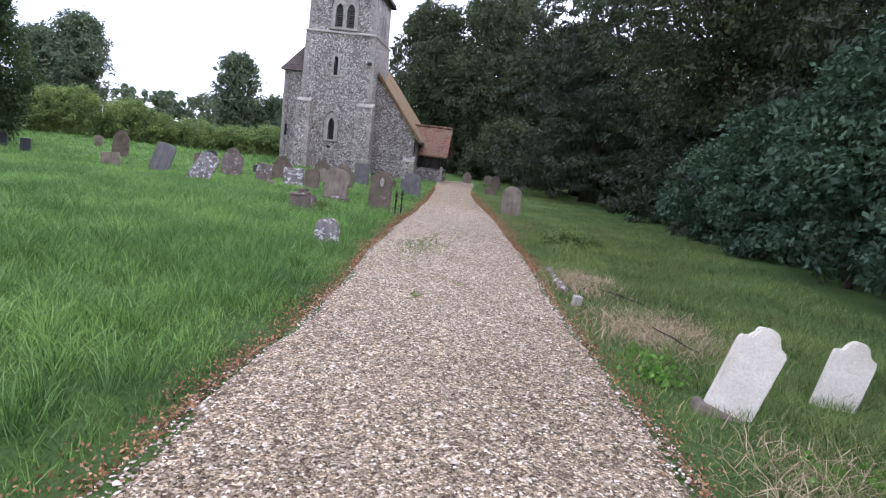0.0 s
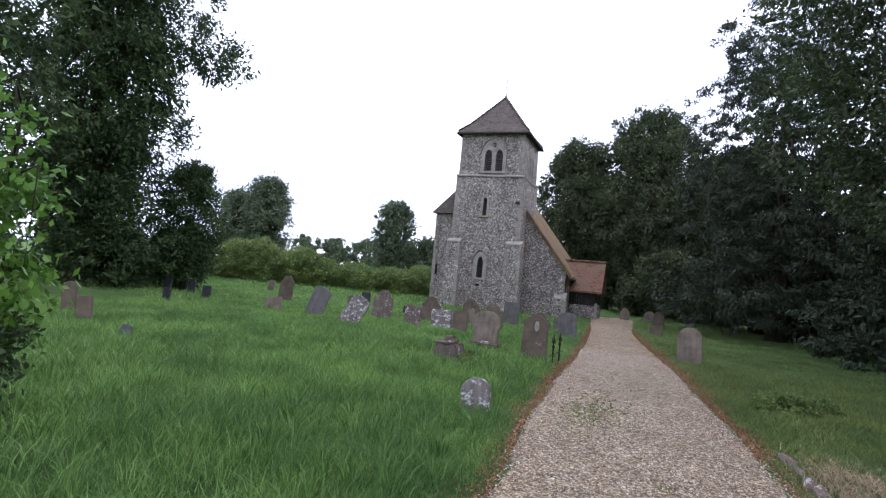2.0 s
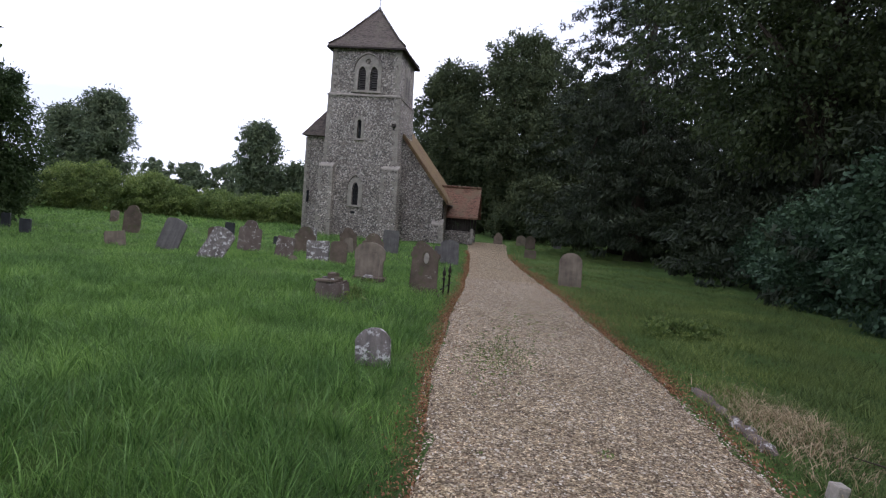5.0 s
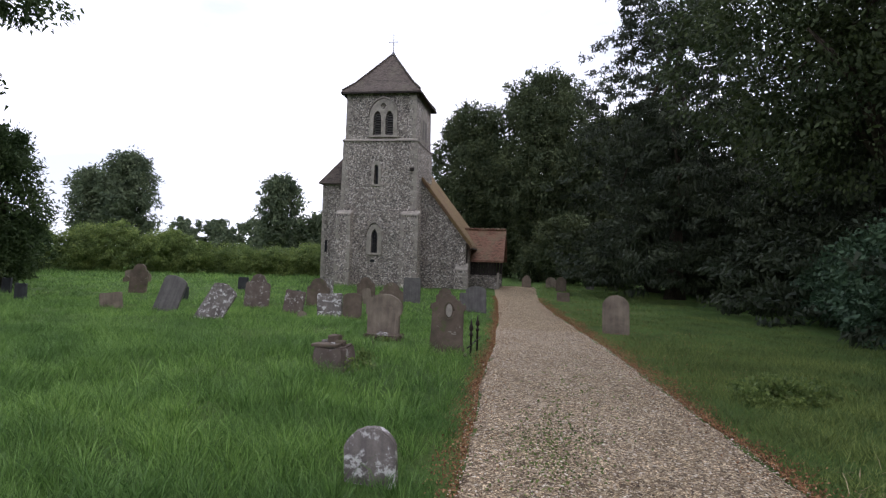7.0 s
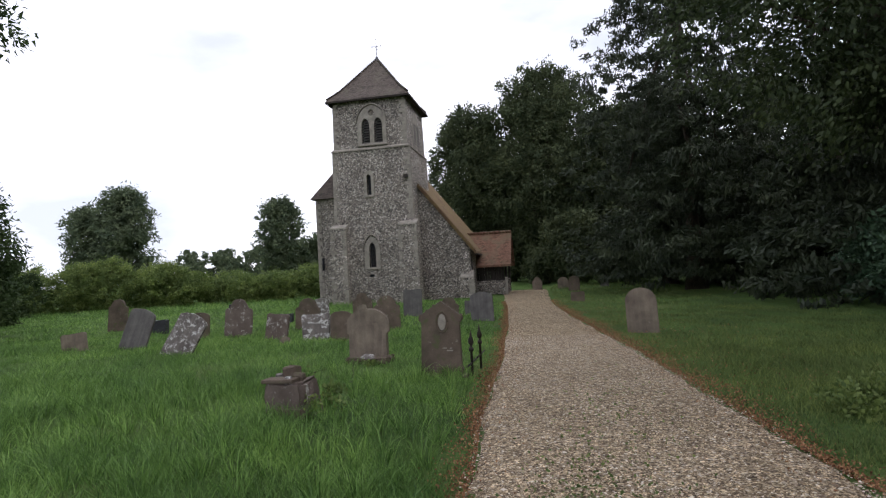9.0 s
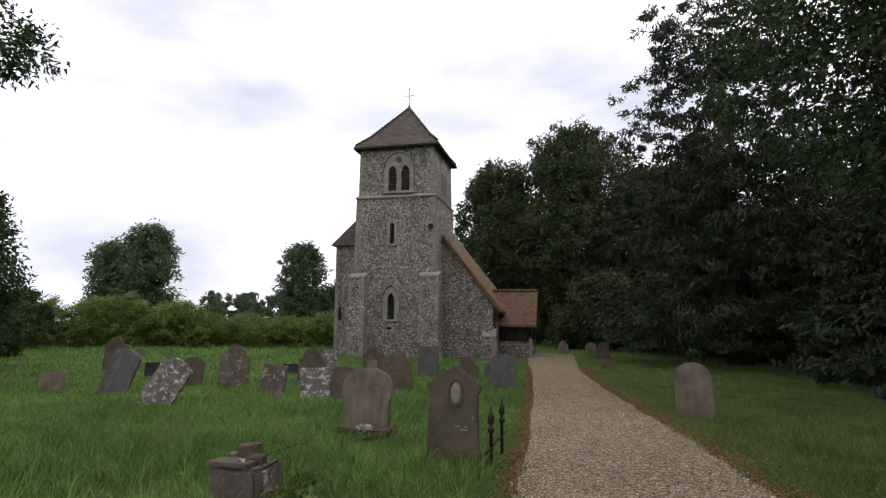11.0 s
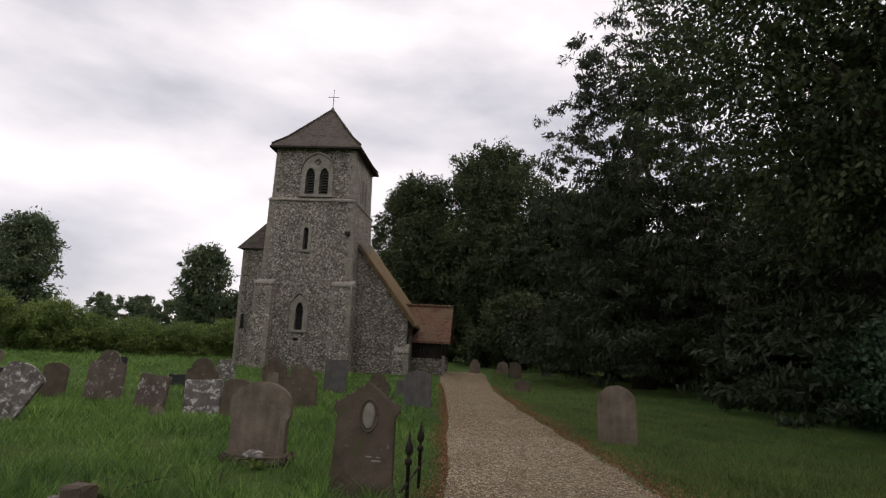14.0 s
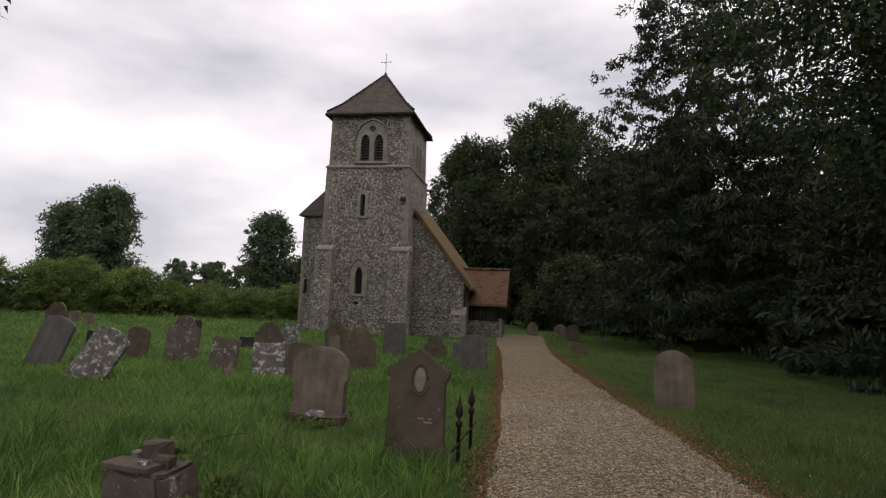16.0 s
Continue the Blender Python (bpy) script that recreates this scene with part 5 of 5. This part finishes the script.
r = np.random.default_rng(300)
xs, ys, hs, ws = [], [], [], []
for n, x0, x1, y0, y1, h, w in ((200000, 5.0, 13.6, -42, -29, 0.15, 0.0045), (60000, 0.0, 6.0, -36, -25, 0.17, 0.008), (135000, -6, 11.5, -30, -17, 0.14, 0.0062), (85000, -22, 10, -22, 0, 0.14, 0.015), (80000, 13.0, 20.5, -36, -12, 0.15, 0.008), (56000, 15.5, 20.5, -41, -34, 0.15, 0.005), (70000, 14.2, 18.5, -34, -22, 0.12, 0.0055), (20000, 9, 19, -12, 16, 0.2, 0.014), (34000, -36, 4, -4, 12, 0.26, 0.022)):
    x, y = scatter(r, n, x0, x1, y0, y1)
    tuft = np.sin(x * 2.1 + np.sin(y * 1.7) * 1.5) * np.sin(y * 2.6 + np.sin(x * 1.3)) + 0.5 * np.sin(x * 5.3 + y * 4.1)
    keep = (x < path_left(y) - 0.06) | (x > path_right(y) + 0.08)
    keep &= r.uniform(0, 1, n) < 0.7 + 0.25 * tuft
    keep &= ~((x > -5.6) & (x < 6) & (y > -0.2))
    x, y, tuft = x[keep], y[keep], tuft[keep]
    o = np.maximum(path_left(y) - x, x - path_right(y))
    hh = h * r.uniform(0.45, 1.3, len(x)) * (1 + 0.28 * tuft) * np.clip(0.35 + o * 0.8, 0.35, 1)
    shade = (x > 12) & (y > -20)
    xs.append(x), ys.append(y), hs.append(np.where(shade, hh * 0.6, hh)), ws.append(np.full(len(x), w) * r.uniform(0.7, 1.4, len(x)))
x, y, h, w = (np.concatenate(v) for v in (xs, ys, hs, ws))
side = x > path_right(y)
verge = blades("verge_grass", x[side], y[side], field_z(x[side], y[side]), h[side], w[side] * 0.8, VERGE, r, 1.0, w[side] < 0.0042)
tagged(verge, "dull olive grass on the shaded verge", "grass", kind="stuff")
x, y, h, w = x[~side], y[~side], h[~side], w[~side]
grass = blades("meadow_grass", x, y, field_z(x, y), h, w, GRASS, r, 1.0, w < 0.0042)
tagged(grass, "long uneven green churchyard grass", "grass", kind="stuff")
# tussocks whose blades arch outwards
n, per = 1500, 30
cx0, cy0 = r.uniform(2.5, 13.0, n), r.uniform(-41, -25, n)
keep = (cx0 < path_left(cy0) - 0.3) | (cx0 > path_right(cy0) + 0.3)
cx0, cy0 = np.repeat(cx0[keep], per), np.repeat(cy0[keep], per)
a = r.uniform(0, 6.283, len(cx0))
d = np.abs(r.normal(0, 0.055, len(cx0)))
x, y = cx0 + np.cos(a) * d, cy0 + np.sin(a) * d
tus = blades("grass_tussocks", x, y, field_z(x, y), r.uniform(0.16, 0.33, len(x)), r.uniform(0.0028, 0.0055, len(x)), GRASS, r, 0.95, None, a + r.normal(0, 0.4, len(x)))
tagged(tus, "arching tussocks of long green grass", "grass", kind="stuff")
x = np.concatenate([r.normal(16.35, 0.38, 3600), r.normal(15.85, 0.25, 3000), r.normal(16.7, 0.35, 1200)])
y = np.concatenate([r.normal(-34.4, 0.5, 3600), r.normal(-31.8, 0.6, 3000), r.normal(-37.9, 0.5, 1200)])
straw = blades("dry_grass", x, y, field_z(x, y) + 0.01, r.uniform(0.03, 0.14, len(x)), np.full(len(x), 0.004), STRAW, r, 2.4)
tagged(straw, "flattened dry straw-coloured grass beside the path", "grass", kind="stuff")

# weeds on the verge and round the tomb
for k, (x, y, h, n, m) in enumerate(((15.75, -27.2, 0.45, 2200, L_HEDGE), (16.3, -26.7, 0.36, 1200, L_HEDGE), (15.9, -36.1, 0.14, 260, L_BRIGHT), (16.75, -37.6, 0.18, 420, L_BRIGHT), (9.4, -27.2, 0.36, 420, L_HEDGE), (8.65, -27.1, 0.3, 220, L_HEDGE), (9.1, -27.05, 0.5, 180, L_HEDGE), (8.8, -24.0, 0.18, 220, L_HEDGE), (16.0, -35.5, 0.12, 200, L_BRIGHT))):
    plant("weed_clump", "leafy green weed clump in the grass", "weed", x, y, [(0, 0, h * 0.5, h * 1.1, h * 0.5), (0.2, 0.1, h * 0.4, h * 0.8, h * 0.4)], n, 0.06, m, 400 + k, None, 0, 0.1, 0.6, 0.0, "weeds", 0.7)

# loose pebbles on the gravel
n = 84000
y = -42.0 + 23.0 * r.uniform(0, 1, n) ** 1.3
u = r.uniform(0, 1, n)
x = path_left(y) + u * (path_right(y) - path_left(y)) + r.normal(0, 0.03, n)
x = np.clip(x, path_left(y) + 0.01, path_right(y) - 0.01)
z = path_z(x, y) + r.uniform(-0.004, 0.006, n)
sz = r.uniform(0.005, 0.014, n) * (1 + 0.5 * (r.uniform(0, 1, n) > 0.93))
octa = np.array([[1, 0, 0], [0, 1, 0], [-1, 0, 0], [0, -1, 0], [0, 0, 0.8], [0, 0, -0.8]], float)
tri = np.array([[0, 1, 4], [1, 2, 4], [2, 3, 4], [3, 0, 4]])
a = r.uniform(0, 6.283, n)
v = octa[None] * sz[:, None, None] * r.uniform(0.6, 1.4, (n, 6, 1)) * np.array([1.25, 0.85, 0.7])
ca, sa = np.cos(a)[:, None], np.sin(a)[:, None]
v = np.stack([v[..., 0] * ca - v[..., 1] * sa, v[..., 0] * sa + v[..., 1] * ca, v[..., 2]], -1) + np.stack([x, y, z], 1)[:, None]
f = (np.arange(n)[:, None, None] * 6 + tri[None]).reshape(-1, 3)
peb = new("gravel_pebbles", raw("gravel_pebbles", v.reshape(-1, 3), 3, f, PEBBLE))
tagged(peb, "loose pale and brown flint pebbles on the path", "gravel", kind="stuff")

# brown leaf litter along both edges
n = 48000
y = np.concatenate([r.uniform(-42, -2, 32000), r.uniform(-31, -8, 16000)])
left = r.uniform(0, 1, n) < np.where(np.arange(n) < 32000, 0.6, 0.25)
patch = 0.55 + 0.45 * np.sin(y * 2.1 + np.where(left, 0, 2)) * np.sin(y * 0.83)
band = np.abs(r.normal(0, 0.1, n)) * (0.7 + patch)
x = np.where(left, path_left(y) + 0.1 - band, path_right(y) - 0.1 + band * np.where(y > -27, 1.7, 1.1))
stray = r.uniform(0, 1, n) < 0.05
x = np.where(stray, x + np.where(left, 1, -1) * r.uniform(0, 0.5, n), x)
wide = (r.uniform(0, 1, n) < 0.16) & ~left & (y > -27)
x = np.where(wide, path_right(y) + np.abs(r.normal(0, 1.6, n)), x)
z = np.maximum(path_z(x, y), field_z(x, y)) + r.uniform(0.0, 0.035, n) + np.where(wide, 0.05, 0)
p = np.stack([x, y, z], 1)
lit = new("leaf_litter", leaves_mesh("leaf_litter", p, np.zeros((n, 3)) + np.array([0, 0, 0.05]), 0.026, LITTER, r, 0.0, 0.6))
tagged(lit, "russet brown fallen leaves along the path edges", "leaves", kind="stuff")

# weeds and moss coming up through the gravel
n = 1300
x = np.concatenate([r.normal(12.75, 0.3, 900), r.normal(13.1, 0.4, 400)])
y = np.concatenate([r.normal(-30.1, 0.8, 900), r.normal(-27.0, 1.6, 400)])
p = np.stack([x, y, path_z(x, y) + 0.008], 1)
pw = new("path_weeds", leaves_mesh("path_weeds", p, np.zeros((n, 3)) + np.array([0, 0, 0.1]), 0.035, L_HEDGE, r, 0.0, 0.6))
tagged(pw, "thin green weeds coming up through the gravel", "weeds", kind="stuff")
for k, (x, y) in enumerate(((13.55, -34.35), (13.9, -33.2), (12.9, -33.6))):
    plant("path_weed", "small green weed tuft in the gravel", "weed", x, y, [(0, 0, 0.05, 0.06, 0.03)], 45, 0.04, L_HEDGE, 500 + k, None, 0, 0.04, 0.6, 0.0, "weeds", 0.5)

# sticks and fallen twigs by the headstones
rs = random.Random(5)
for x, y, ln in ((9.0, -25.1, 0.7), (8.4, -25.4, 0.5), (16.4, -34.9, 0.6), (16.2, -33.0, 0.6)):
    bm = bmesh.new()
    a = rs.uniform(0, 3.1)
    pts = [(math.cos(a) * ln * (k / 4 - 0.5) + rs.uniform(-0.03, 0.03), math.sin(a) * ln * (k / 4 - 0.5) + rs.uniform(-0.03, 0.03), 0.1 + 0.03 * k) for k in range(5)]
    tube(bm, pts, [0.012, 0.011, 0.009, 0.007, 0.003], 6)
    tw = part("twig", bm, BARK)
    tw.location = (x, y, float(field_z(x, y)) - 0.06)
    tagged(tw, "thin grey fallen twig lying in the grass", "twig", "fallen twigs")
